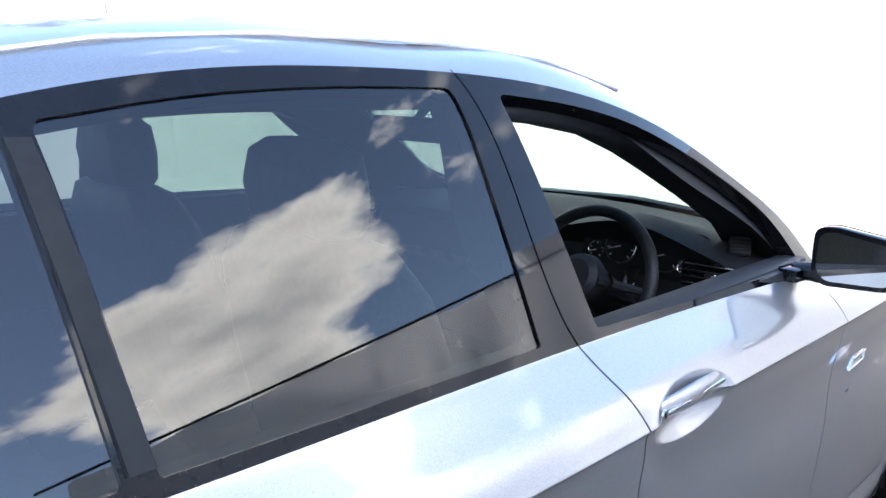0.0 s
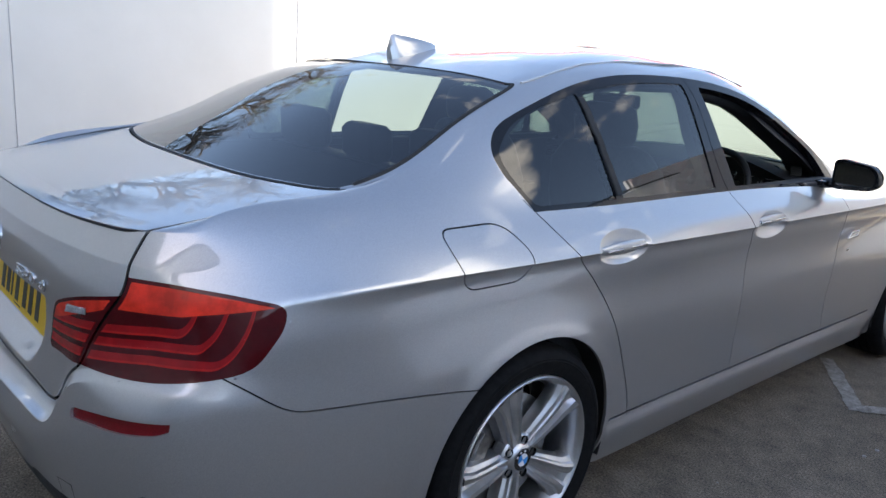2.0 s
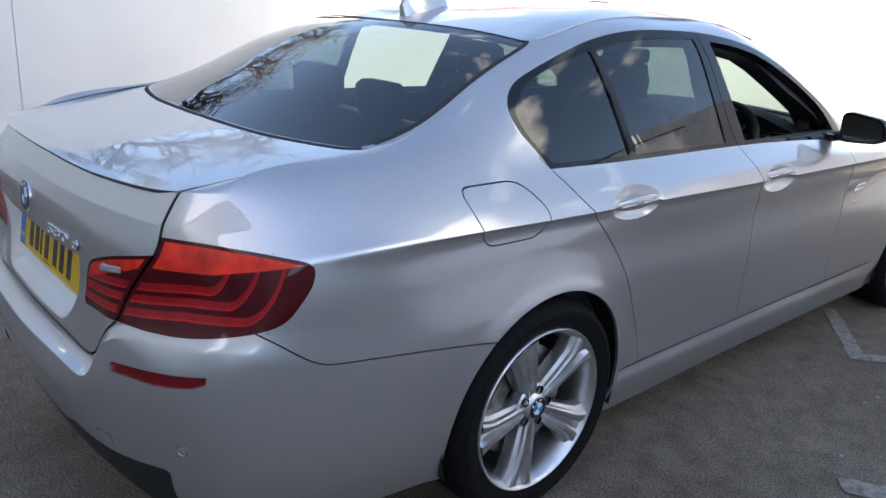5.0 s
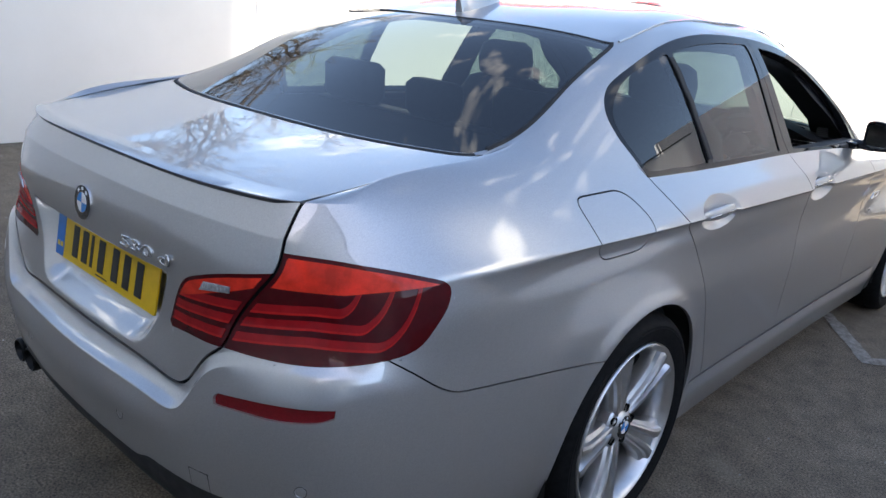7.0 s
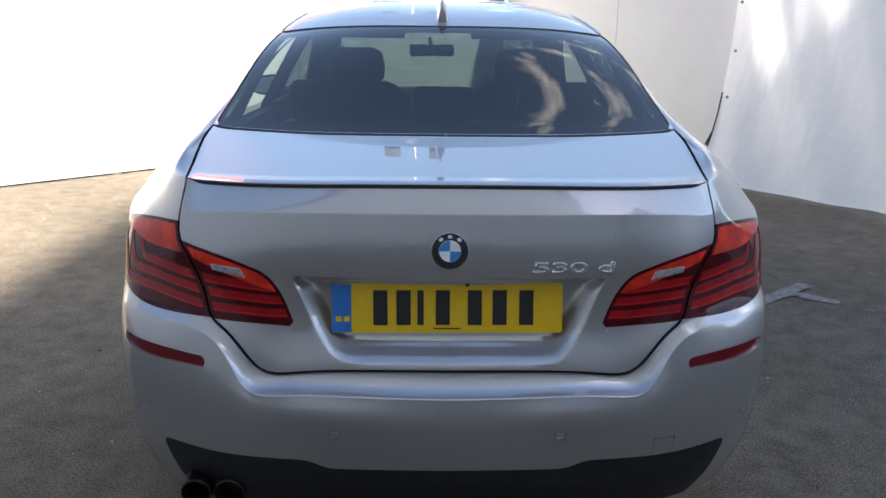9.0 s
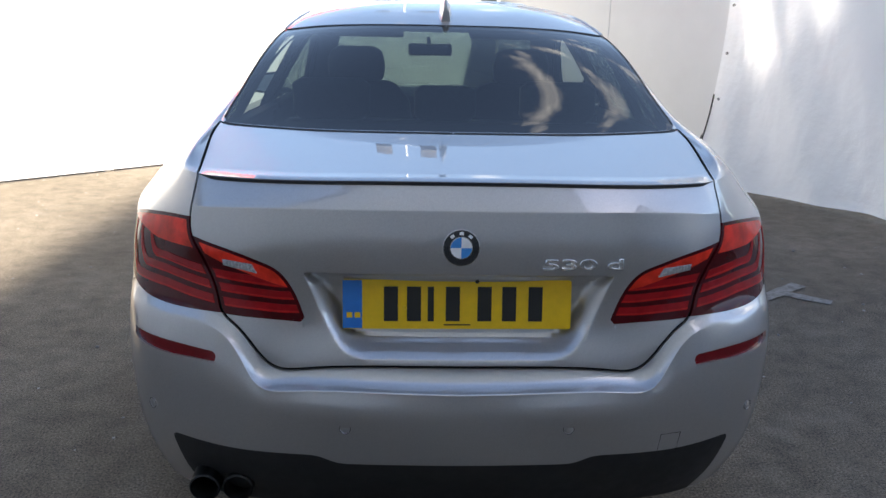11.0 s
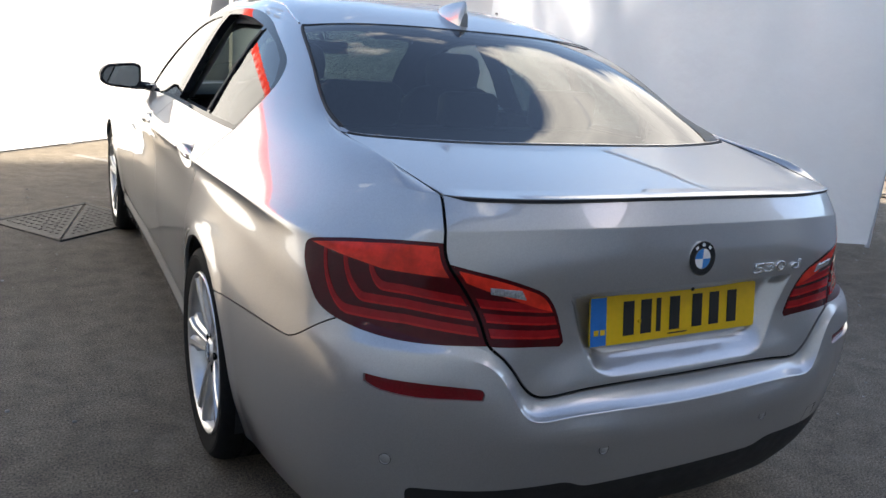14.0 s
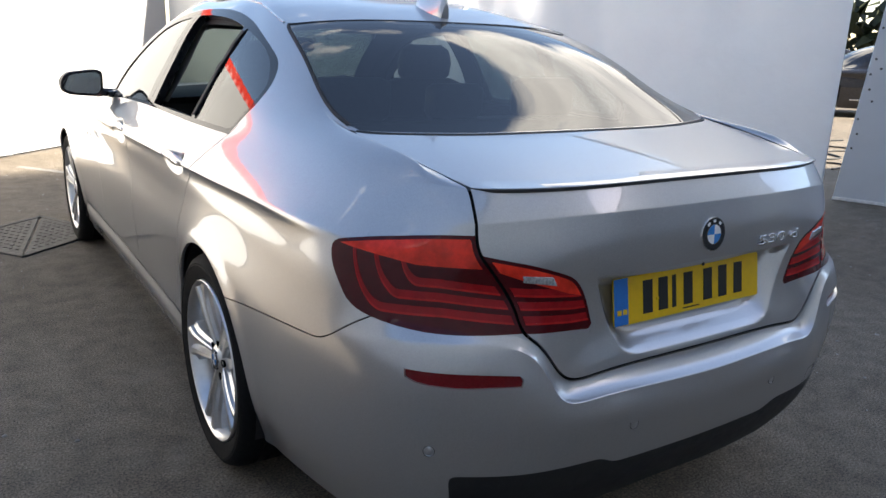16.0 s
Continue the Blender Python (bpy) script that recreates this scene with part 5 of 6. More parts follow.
# pillar covers between the door windows
FLANK = on_side(body.V, body.A) & (body.A[:, 1] > 6.5)
for right in (True, False):
    s = 1 if right else -1
    for nm, a, b, w in (("divider_post", (.438, 1.046), (.414, 1.322), .028),):
        pts = []
        for t in np.linspace(0, 1, 8):
            y, z = a[0] + (b[0] - a[0]) * t, a[1] + (b[1] - a[1]) * t
            near = np.argmin(np.where(FLANK, np.hypot(body.V[:, 1] - y, body.V[:, 2] - z), 9))
            pts.append((s * (body.V[near, 0] + .0005), y, z))
        bm = bmesh.new()
        rows = [[bm.verts.new((x + s * dx, y + dy, z)) for dx, dy in ((0, -w / 2), (.004, -w * .42), (.004, w * .42), (0, w / 2))] for x, y, z in pts]
        for r0, r1 in zip(rows, rows[1:]):
            for k in range(3):
                bm.faces.new((r0[k], r0[k + 1], r1[k + 1], r1[k]))
        bmesh.ops.recalc_face_normals(bm, faces=bm.faces)
        part(nm, bm, RUBBER, DOORS["rear_door", right])


# ---- inside the car ----
def shell_box(name, cuts, mat, parent=car, label=""):
    """A loft of rounded sections: (y, z, width, height) from bottom to top, leaning as they go."""
    bm = bmesh.new()
    rings = []
    for x, y, z, w, d in cuts:
        out = rounded(w, d, min(w, d) * .38, 5)
        rings.append([bm.verts.new((x + a, y + b, z)) for a, b in out])
    for r0, r1 in zip(rings, rings[1:]):
        m = len(r0)
        for k in range(m):
            bm.faces.new((r0[k], r0[(k + 1) % m], r1[(k + 1) % m], r1[k]))
    bm.faces.new(rings[0][::-1])
    bm.faces.new(rings[-1])
    bmesh.ops.recalc_face_normals(bm, faces=bm.faces)
    return part(name, bm, mat, parent, label, sharp=60)


def front_seat(x):
    seat = tagged(new("front_seat"), "black leather front seat with headrest")
    seat.parent = car
    shell_box("seat_cushion", [(x, 1.28, .44, .46, .48), (x, 1.28, .50, .52, .54), (x, 1.27, .58, .52, .54), (x, 1.26, .61, .44, .48)], LEATHER, seat)
    back = shell_box("backrest", [(x, 1.06, .56, .48, .16), (x, 1.03, .70, .52, .17), (x, .98, .90, .53, .16), (x, .94, 1.05, .48, .14), (x, .925, 1.12, .36, .11), (x, .92, 1.135, .28, .07)], LEATHER, seat)
    for dx in (-.06, .06):
        part("headrest_post", tube([(x + dx, .92, 1.10), (x + dx, .915, 1.20)], .006, 8), CHROME, back)
    shell_box("headrest", [(x, .925, 1.125, .20, .07), (x, .92, 1.15, .25, .10), (x, .915, 1.21, .26, .11), (x, .915, 1.265, .23, .10), (x, .915, 1.285, .16, .06)], LEATHER, seat)


front_seat(.375)
front_seat(-.375)
bench = tagged(new("rear_seat"), "black leather rear bench with three headrests")
bench.parent = car
shell_box("seat_cushion", [(0, .42, .42, 1.20, .50), (0, .42, .52, 1.26, .52), (0, .43, .58, 1.18, .46)], LEATHER, bench)
shell_box("backrest", [(0, .20, .52, 1.24, .20), (0, .14, .80, 1.28, .20), (0, .08, 1.00, 1.22, .16), (0, .07, 1.05, 1.10, .10)], LEATHER, bench)
for x, w, h in ((-.40, .27, .12), (0, .22, .10), (.40, .27, .12)):
    hr = shell_box("headrest", [(x, .09, 1.045, w * .8, .07), (x, .085, 1.07, w, .09), (x, .08, 1.05 + h, w, .09), (x, .08, 1.07 + h, w * .8, .06)], LEATHER, bench)
part("parcel_shelf", box(1.16, .52, .02, (0, -.24, 1.035), .008), CARPET, car)
part("cabin_floor", box(1.40, 2.3, .03, (0, 1.2, .31), .01), CARPET, car)
part("bulkhead", box(1.30, .04, .62, (0, -.03, .70), .01), CARPET, car)
part("front_bulkhead", box(1.30, .04, .65, (0, 2.42, .63), .01), CARPET, car)
# headliner follows the roof, a little below it
vs_, fs_ = [], []
Q_ = np.linspace(0, 17, 35)
V_ = np.array([9.98, 10.4, 10.8, 11.2, 11.6, 12.0])
for q in Q_:
    for p in column(q, V_):
        vs_.append((p[0] * .985, p[1], p[2] - .022))
for i in range(len(Q_) - 1):
    for j in range(len(V_) - 1):
        a = i * len(V_) + j
        fs_.append((a, a + 1, a + 1 + len(V_), a + len(V_)))
nv = len(vs_)
vs_ += [(-x, y, z) for x, y, z in vs_]
fs_ += [tuple(reversed([i + nv for i in f])) for f in fs_]
part("headliner", (vs_, fs_), LINER, car)
# inner pillars and window frames
def inner_patch(name, q0, q1, v0, v1, nq, nv, inset, mat=DASH):
    """Trim that follows the skin from the inside; q0 and q1 run from bottom to top values."""
    v, f = [], []
    for i in range(nq + 1):
        for j in range(nv + 1):
            t = j / nv
            a = (q0[0] + (q0[1] - q0[0]) * t), (q1[0] + (q1[1] - q1[0]) * t)
            p, n = surf(a[0] + (a[1] - a[0]) * i / nq, v0 + (v1 - v0) * t)
            v.append(p - n * inset)
    for i in range(nq):
        for j in range(nv):
            a = i * (nv + 1) + j
            f.append((a, a + 1, a + nv + 2, a + nv + 1))
    for s in (1, -1):
        part(name, ([(s * p.x, p.y, p.z) for p in v], f if s > 0 else [tuple(reversed(x)) for x in f]), mat, car)


inner_patch("front_pillar_trim", (11.62, 11.05), (12.95, 13.0), 8.0, 10.2, 6, 12, .035)
# deep moulded trim behind the front window opening
grid_ = [surf(q, v) for q in np.linspace(8.6, 13.2, 60) for v in np.linspace(7.6, 10.4, 50)]
OUTER_ = [(1.02, 1.392), (1.15, 1.388), (1.29, 1.372), (1.46, 1.338), (1.62, 1.276), (1.79, 1.192), (1.90, 1.122), (2.0, 1.02), (2.03, .94)]
INNER_ = [(.58, 1.05, 1.332), (.58, 1.19, 1.321), (.58, 1.30, 1.310), (.585, 1.44, 1.288), (.59, 1.565, 1.248), (.60, 1.69, 1.195), (.62, 1.80, 1.140), (.65, 1.93, 1.065), (.66, 2.06, .953)]
rim_ = []
for y, z in OUTER_:
    p, n = min(grid_, key=lambda g: (g[0].y - y) ** 2 + (g[0].z - z) ** 2)
    rim_.append(Vector((p.x, y, z)) - n * .028)
for s in (1, -1):
    v, f = [], []
    for a, b in zip(rim_, INNER_):
        b = Vector(b)
        for t in (0, .3, .65, .9, 1, 1.02):
            c = a.lerp(b, t)
            c.x += .012 * math.sin(math.pi * min(t, 1)) - (.05 if t > 1 else 0)
            v.append((s * c.x, c.y, c.z))
    for i in range(len(rim_) - 1):
        for j in range(5):
            k = 6 * i + j
            f.append((k, k + 1, k + 7, k + 6))
    seal = [a.lerp(Vector(b), .36) for a, b in zip(rim_, INNER_)]
    seal = smooth_path([(s * (p.x + .011), p.y, p.z) for p in seal], 6)
    part("door_seal", tube(seal, .004, 6), RUBBER, car)
    part("window_frame_trim", (v, f if s > 0 else [tuple(reversed(x)) for x in f]), DASH, car)
inner_patch("middle_pillar_trim", (9.95, 9.85), (10.2, 10.14), 7.9, 10.2, 3, 8, .045)
inner_patch("rear_pillar_trim", (5.1, 5.2), (7.2, 7.0), 7.9, 10.2, 8, 8, .045)
inner_patch("roof_rail_trim", (6.0, 6.0), (12.6, 12.6), 9.82, 10.3, 24, 3, .035)
# door cards
for right in (True, False):
    s = 1 if right else -1
    for nm, y0, y1 in (("rear_door", .16, 1.04), ("front_door", 1.08, 1.98)):
        card = part("door_card", box(.05, y1 - y0, .62, (s * .80, (y0 + y1) / 2, .70), .02), DASH, DOORS[nm, right])
        part("door_capping", box(.060, y1 - y0, .03, (s * .782, (y0 + y1) / 2, 1.000), .012), DASH, DOORS[nm, right])
        part("armrest", box(.09, (y1 - y0) * .6, .05, (s * .745, (y0 + y1) / 2, .72), .02), DASH, DOORS[nm, right])
        if nm == "front_door" and right:
            part("wood_inlay", box(.012, .5, .035, (s * .772, 1.6, .86), .005), WOOD, DOORS[nm, right])
# dashboard
dash = tagged(new("dashboard"), "black dashboard with round dials")
dash.parent = car
bm = bmesh.new()
rows = []
for x in np.linspace(-.74, .74, 31):
    hood = .070 * math.exp(-((x - .42) / .21) ** 2)
    sec_ = [(1.98, .56), (1.92, .70), (1.90, .80), (1.93, .86), (1.955, .945 + hood * .3), (1.905 - .5 * hood, .985 + hood), (1.95, 1.000 + hood), (2.10, 1.010 + hood * .35), (2.25, 1.018), (2.36, 1.012), (2.44, .60)]
    dx = .04 * (x / .74) ** 2
    rows.append([bm.verts.new((x, y - dx, z - (.045 if y > 2.2 else .02) * (x / .74) ** 2)) for y, z in sec_])
for r0, r1 in zip(rows, rows[1:]):
    for k in range(len(r0) - 1):
        bm.faces.new((r0[k], r1[k], r1[k + 1], r0[k + 1]))
bmesh.ops.recalc_face_normals(bm, faces=bm.faces)
part("dash_body", bm, DASH, dash, sharp=45)
pod = part("dial_panel", plate(rounded(.36, .125, .03, 5), .01), PLASTIC, dash)
pod.matrix_local = pose(.424, 1.928, .970, -14, 0, 0)
for x, r in ((-.065, .047), (.067, .047), (-.137, .024), (.127, .024)):
    d = part("dial", lathe([(r * .93, -.003), (r, -.004), (r * 1.04, 0)], 40, "y"), CHROME, pod)
    d.location = (x, -.001, -.022 if r < .03 else 0)
    f = part("dial_face", lathe([(0, -.001), (r * .93, -.001)], 40, "y"), INK, d)
    for k in range(9 if r > .03 else 5):
        a = radians(225 - 270 * k / (8 if r > .03 else 4))
        t = part("dial_mark", plate([(-.0012, r * .70), (.0012, r * .70), (.0012, r * .88), (-.0012, r * .88)], .0005), WHITE_PAINT, f)
        t.matrix_local = Matrix.Translation((0, -.0015, 0)) @ Matrix.Rotation(-(a - math.pi / 2), 4, "Y")
    t = part("dial_needle", plate([(-.0015, 0), (.0015, 0), (.0008, r * .8), (-.0008, r * .8)], .0006), WHITE_PAINT, f)
    t.matrix_local = Matrix.Translation((0, -.0022, 0)) @ Matrix.Rotation(radians(-110), 4, "Y")
def air_vent(x, y, z, w, h, yaw):
    v = part("air_vent", box(w, .02, h, (0, 0, 0), .006), GLOSS_BLACK, dash, "black air vent with bright slats")
    v.matrix_local = pose(x, y, z, -12, 0, yaw)
    for k in range(4):
        part("vent_slat", box(w * .9, .012, .004, (0, -.012, -h * .36 + h * .24 * k), .001), CHROME if k in (0, 3) else PLASTIC, v)
    part("vent_tab", box(.03, .012, .008, (0, -.018, 0), .002), CHROME, v)
air_vent(.645, 1.872, .952, .15, .062, 8)
air_vent(.0, 1.90, .90, .22, .06, 0)
air_vent(-.655, 1.885, .925, .16, .062, -8)
sv = part("side_window_vent", box(.05, .02, .05, (0, 0, 0), .012), PLASTIC, dash)
sv.matrix_local = pose(.672, 1.935, 1.020, -30, 0, 30)
for k in range(5):
    part("vent_slat", box(.042, .004, .003, (0, -.011, -.018 + .009 * k)), DASH, sv)
lc = part("light_switch", box(.12, .02, .045, (.60, 1.895, .855), .006), GLOSS_BLACK, dash)
for k in range(3):
    part("switch", box(.03, .008, .012, (.565 + .035 * k, 1.883, .858), .002), STEEL, lc)
part("wood_strip", box(.9, .012, .05, (-.1, 1.905, .82), .005), WOOD, dash)
# steering wheel
sw = tagged(new("steering_wheel"), "black leather steering wheel with silver spokes")
sw.parent = car
sw.matrix_local = pose(.38, 1.735, .915, -24, 0, 0)
bm = lathe([(.178 + .0155 * math.cos(a), .0155 * math.sin(a)) for a in [2 * math.pi * k / 12 for k in range(12)]], 64, "y", True)
part("rim", bm, LEATHER, sw)
part("airbag_boss", lathe([(0, -.05), (.040, -.048), (.056, -.035), (.062, -.01), (.05, .03)], 40, "y"), DASH, sw)
for a0, a1, r in ((180, 180, .165), (0, 0, .165), (-90, -90, .165)):
    d = Vector((math.cos(radians(a0)), 0, math.sin(radians(a0))))
    part("wheel_spoke", tube([d * .06 + Vector((0, -.025, 0)), d * .12 + Vector((0, -.012, 0)), d * r], .014, 8, .010), DASH, sw)
    part("spoke_trim", tube([d * .085 + Vector((0, -.036, .02)), d * .10 + Vector((0, -.036, 0)), d * .085 + Vector((0, -.036, -.02))], .005, 6), CHROME, sw)
for s in (1, -1):
    part("paddle", box(.035, .006, .05, (s * .105, .03, .035), .004), CHROME, sw)
    part("stalk", tube([(s * .05, .05, -.02), (s * .17, .045, -.03), (s * .20, .04, -.032)], .008, 8), PLASTIC, sw)
part("column", tube([(0, .02, 0), (0, .2, -.03)], .05, 12), DASH, sw)
mir = part("rear_view_mirror", box(.235, .035, .062, (0, 0, 0), .016, 3), PLASTIC, car, "black rear-view mirror")
mir.matrix_local = pose(-.03, 1.52, 1.262, 6, 0, 8)
g = part("mirror_glass", plate(rounded(.215, .048, .015, 4), .002), MIRROR, mir)
g.location.y = -.0185
part("mirror_stem", tube([(0, .02, .01), (0, .08, .05)], .012, 8), PLASTIC, mir)
# sun strip and visors seen at the top of the screen
for x in (-.35, .35):
    part("sun_visor", box(.36, .13, .016, (x, 1.45, 1.338), .008, turn=Matrix.Rotation(radians(8), 4, "X")), LINER, car)


# ---- the yard ----
def flat_grid(x0, x1, y0, y1, n):
    v = [(x0 + (x1 - x0) * i / n, y0 + (y1 - y0) * j / n, 0) for i in range(n + 1) for j in range(n + 1)]
    f = [(i * (n + 1) + j, (i + 1) * (n + 1) + j, (i + 1) * (n + 1) + j + 1, i * (n + 1) + j + 1) for i in range(n) for j in range(n)]
    return v, f


ground = tagged(part("ground", flat_grid(-400, 400, -400, 400, 8), ASPHALT), "worn dark grey asphalt yard", "ground", kind="structure")
rnd = random.Random(5)


def along(a, b, h):
    a, b = Vector((*a, 0)), Vector((*b, 0))
    d = b - a
    return Matrix.Translation(a) @ Matrix.Rotation(math.atan2(d.y, d.x), 4, "Z"), d.length


def board_wall(name, a, b, h, mat, label, width=2.44, back=1):
    """A wall of painted sheets butted together, with posts behind."""
    m, L = along(a, b, h)
    w = tagged(new(name), label, "wall", kind="structure")
    w.matrix_world = m
    n = max(1, round(L / width))
    for k in range(n):
        x0, x1 = L * k / n, L * (k + 1) / n
        o = part("panel", box(x1 - x0 - .003, .025, h - .02, ((x0 + x1) / 2, rnd.uniform(-.002, .002), h / 2 + .01), .003, 1), mat, w)
    for k in range(n + 1):
        part("post", box(.08, .08, h + .05, (L * k / n, back * .065, h / 2), .004, 1), GREY_BOARD, w)
    return w


H = 2.78
board_wall("wall_front", (-5.03, 2.82), (1.0, 8.47), H, SUNLIT_BOARD, "pale grey painted board wall in bright sunlight")
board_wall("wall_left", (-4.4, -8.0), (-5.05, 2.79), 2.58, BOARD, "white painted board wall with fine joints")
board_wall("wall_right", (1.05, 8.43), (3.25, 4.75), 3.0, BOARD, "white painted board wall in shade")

# the sheet that hangs at the side: folds, a ragged hem and a wire along the top
CURTAIN = smooth_path([(2.48, 4.60), (2.62, 4.32), (2.86, 4.02), (3.24, 3.58), (3.52, 3.0), (4.0, 2.15), (4.46, 1.36)], 24)


def curtain_mesh(h):
    v, f = [], []
    n, m = len(CURTAIN), 44
    length = np.concatenate([[0], np.cumsum(np.linalg.norm(np.diff(CURTAIN, axis=0), axis=1))])
    top = np.array([[2.80, 4.70], [4.50, 1.36]])
    for i in range(n):
        s = length[i] / length[-1]
        t_ = CURTAIN[min(i + 1, n - 1)] - CURTAIN[max(i - 1, 0)]
        nrm = np.array([-t_[1], t_[0]]) / np.linalg.norm(t_)
        straight = top[0] * (1 - s) + top[1] * s
        for j in range(m + 1):
            z = j / m
            drop = math.exp(-h * z / .48)
            base = CURTAIN[i] * drop + straight * (1 - drop)
            x_ = length[i]
            fold = .030 * noise.noise(Vector((x_ * 1.7 + z * .9, z * .5, 1.3))) + .016 * noise.noise(Vector((x_ * 3.6 - z * 1.6, z * .8, 7.1))) * (1.1 - .5 * z)
            fold += .045 * noise.noise(Vector((x_ * 2.6 + z * 4.0, z * .7, 5.7))) + .008 * noise.noise(Vector((x_ * 7 + z * 5, z * 5, 3.3))) + .003 * noise.noise(Vector((x_ * 19, z * 13, 9.0)))
            fold *= min(1, .25 + x_ / .5)
            lift = .012 + (.03 * max(0, noise.noise(Vector((x_ * 1.4, 4.0, 0)))) if j == 0 else 0)
            sag = .05 * abs(math.sin(math.pi * length[i] / .75)) * z ** 6
            v.append((*(base + nrm * fold * (1 - .6 * z ** 4)), max(lift, h * z - sag) + (lift if j == 0 else 0)))
    for i in range(n - 1):
        for j in range(m):
            a = i * (m + 1) + j
            f.append((a, a + m + 1, a + m + 2, a + 1))
    return v, f


HC = 2.60
sheet = part("curtain_sheet", curtain_mesh(HC), SHEET)
tagged(sheet, "creased white plastic sheet hung as a side curtain", "curtain")
wire = part("curtain_wire", tube([(2.80 + 1.70 * t, 4.70 - 3.34 * t, HC + .03 - .05 * math.sin(math.pi * t)) for t in np.linspace(-.05, 1.05, 24)], .014, 8), CABLE)
tagged(wire, "black wire that carries the white sheet", "wire")
for x, y in ((2.92, 4.78), (4.60, 1.44)):
    p = part("curtain_post", tube([(x, y, 0), (x, y, HC + .1)], .018, 10), GREY_BOARD)
    tagged(p, "grey metal post that holds the sheet", "post", "curtain posts")
edge_x = lambda z: 2.80 - .32 * math.exp(-z / .48)
edge_y = lambda z: 4.70 - .10 * math.exp(-z / .48)
for z in (.80, 1.22, 1.65, 2.08):
    e = part("eyelet", lathe([(.004, -.002), (.011, -.004), (.013, 0)], 16, "y"), IRON)
    e.matrix_world = pose(edge_x(z) + .018, edge_y(z) - .075, z, 0, 0, -20)
    tagged(e, "dark metal eyelet in the white sheet", "eyelet", "sheet eyelets")
cord = part("cord", tube([(edge_x(z) - .012, edge_y(z) - .02, z) for z in np.linspace(.84, .012, 14)], .008, 6), CABLE)
tagged(cord, "black cord hanging down the edge of the white sheet", "cord")

# grey panel past the gap
m, L = along((5.27, 1.70), (7.6, -4.2), 3)
pan = tagged(new("wall_panel"), "pale grey panel with dark fixing screws", "panel", kind="structure")
pan.matrix_world = m
sheet_bm = box(L, .03, 2.0, (L / 2, 0, 1.03), .004, 1)
for v in sheet_bm.verts:
    if v.co.x < L / 2:
        v.co.x += .09 * v.co.z
part("panel", sheet_bm, GREY_BOARD, pan)
part("bottom_rail", box(L, .05, .03, (L / 2, 0, .016), .004, 1), WHITE_PAINT, pan)
for k in range(12):
    z, x = (.35 + .13 * k, .03 + .012 * (k % 3)) if k % 4 else (.9 + .07 * k, .10)
    o = part("screw", lathe([(0, -.004), (.007, -.004), (.010, 0)], 12, "y"), IRON, pan)
    x += .09 * z
    o.location = (x, -.016, z)
    o2 = new("screw", o.data)
    o2.parent, o2.location = pan, (x, .016, z)
    o2.rotation_euler.z = math.pi

# dark screens behind the camera side, far off: a low building and hedge close the yard
def hedge(name, a, b, h, seed, label, n=900):
    r = random.Random(seed)
    bm = bmesh.new()
    a, b = Vector((*a, 0)), Vector((*b, 0))
    for _ in range(n):
        t = r.random()
        c = a.lerp(b, t) + Vector((r.gauss(0, .8), r.gauss(0, .8), h * r.random() ** .8 * (.75 + .25 * math.sin(t * 17 + seed))))
        s = r.uniform(.25, .8)
        d = [Vector((r.gauss(0, 1), r.gauss(0, 1), r.gauss(0, 1))).normalized() * s for _ in range(4)]
        vs = [bm.verts.new(c + x) for x in d]
        bm.faces.new(vs[:3])
        bm.faces.new((vs[0], vs[2], vs[3]))
        bm.faces.new((vs[1], vs[3], vs[2]))
    o = part(name, bm, LEAF)
    return tagged(o, label, "trees", kind="stuff")


PALE_CLAD = plain("pale_grey_cladding", (.62, .62, .62), .5, vary=.1, scale=1)
LEAF = plain("dark_evergreen", (0.035, 0.045, 0.02), 0.7, vary=0.5, scale=1.5)
hedge("far_trees", (18, 30), (46, 6), 6.5, 2, "dark far row of trees behind parked cars", 1500)

# red profiled canopy beyond the left wall
def profiled(length, height, pitch=.2, depth=.03):
    v, f = [], []
    n = int(length / pitch * 4)
    for i in range(n + 1):
        x = length * i / n
        d = depth if (i % 4) in (1, 2) else 0
        v += [(x, d, 0), (x, d, height)]
    for i in range(n):
        f.append((2 * i, 2 * i + 2, 2 * i + 3, 2 * i + 1))
    return v, f


m, L = along((-4.72, 4.25), (-.95, 7.78), 0)
fas = part("canopy_fascia", profiled(L, .46), RED_SHEET)
fas.matrix_world = m @ Matrix.Translation((0, 0, 2.82))
fas.modifiers.new("thick", "SOLIDIFY").thickness = .02
tagged(fas, "red profiled metal fascia above the white wall", "fascia")
pl = part("canopy_post", tube([(0, 0, 0), (0, 0, 3.25)], .08, 12), GREY_BOARD)
pl.matrix_world = m @ Matrix.Translation((1.0, .2, 0))
tagged(pl, "grey steel post under the red fascia", "post", "canopy posts")
copy_thing(pl, m @ Matrix.Translation((L - 1.0, .2, 0)))


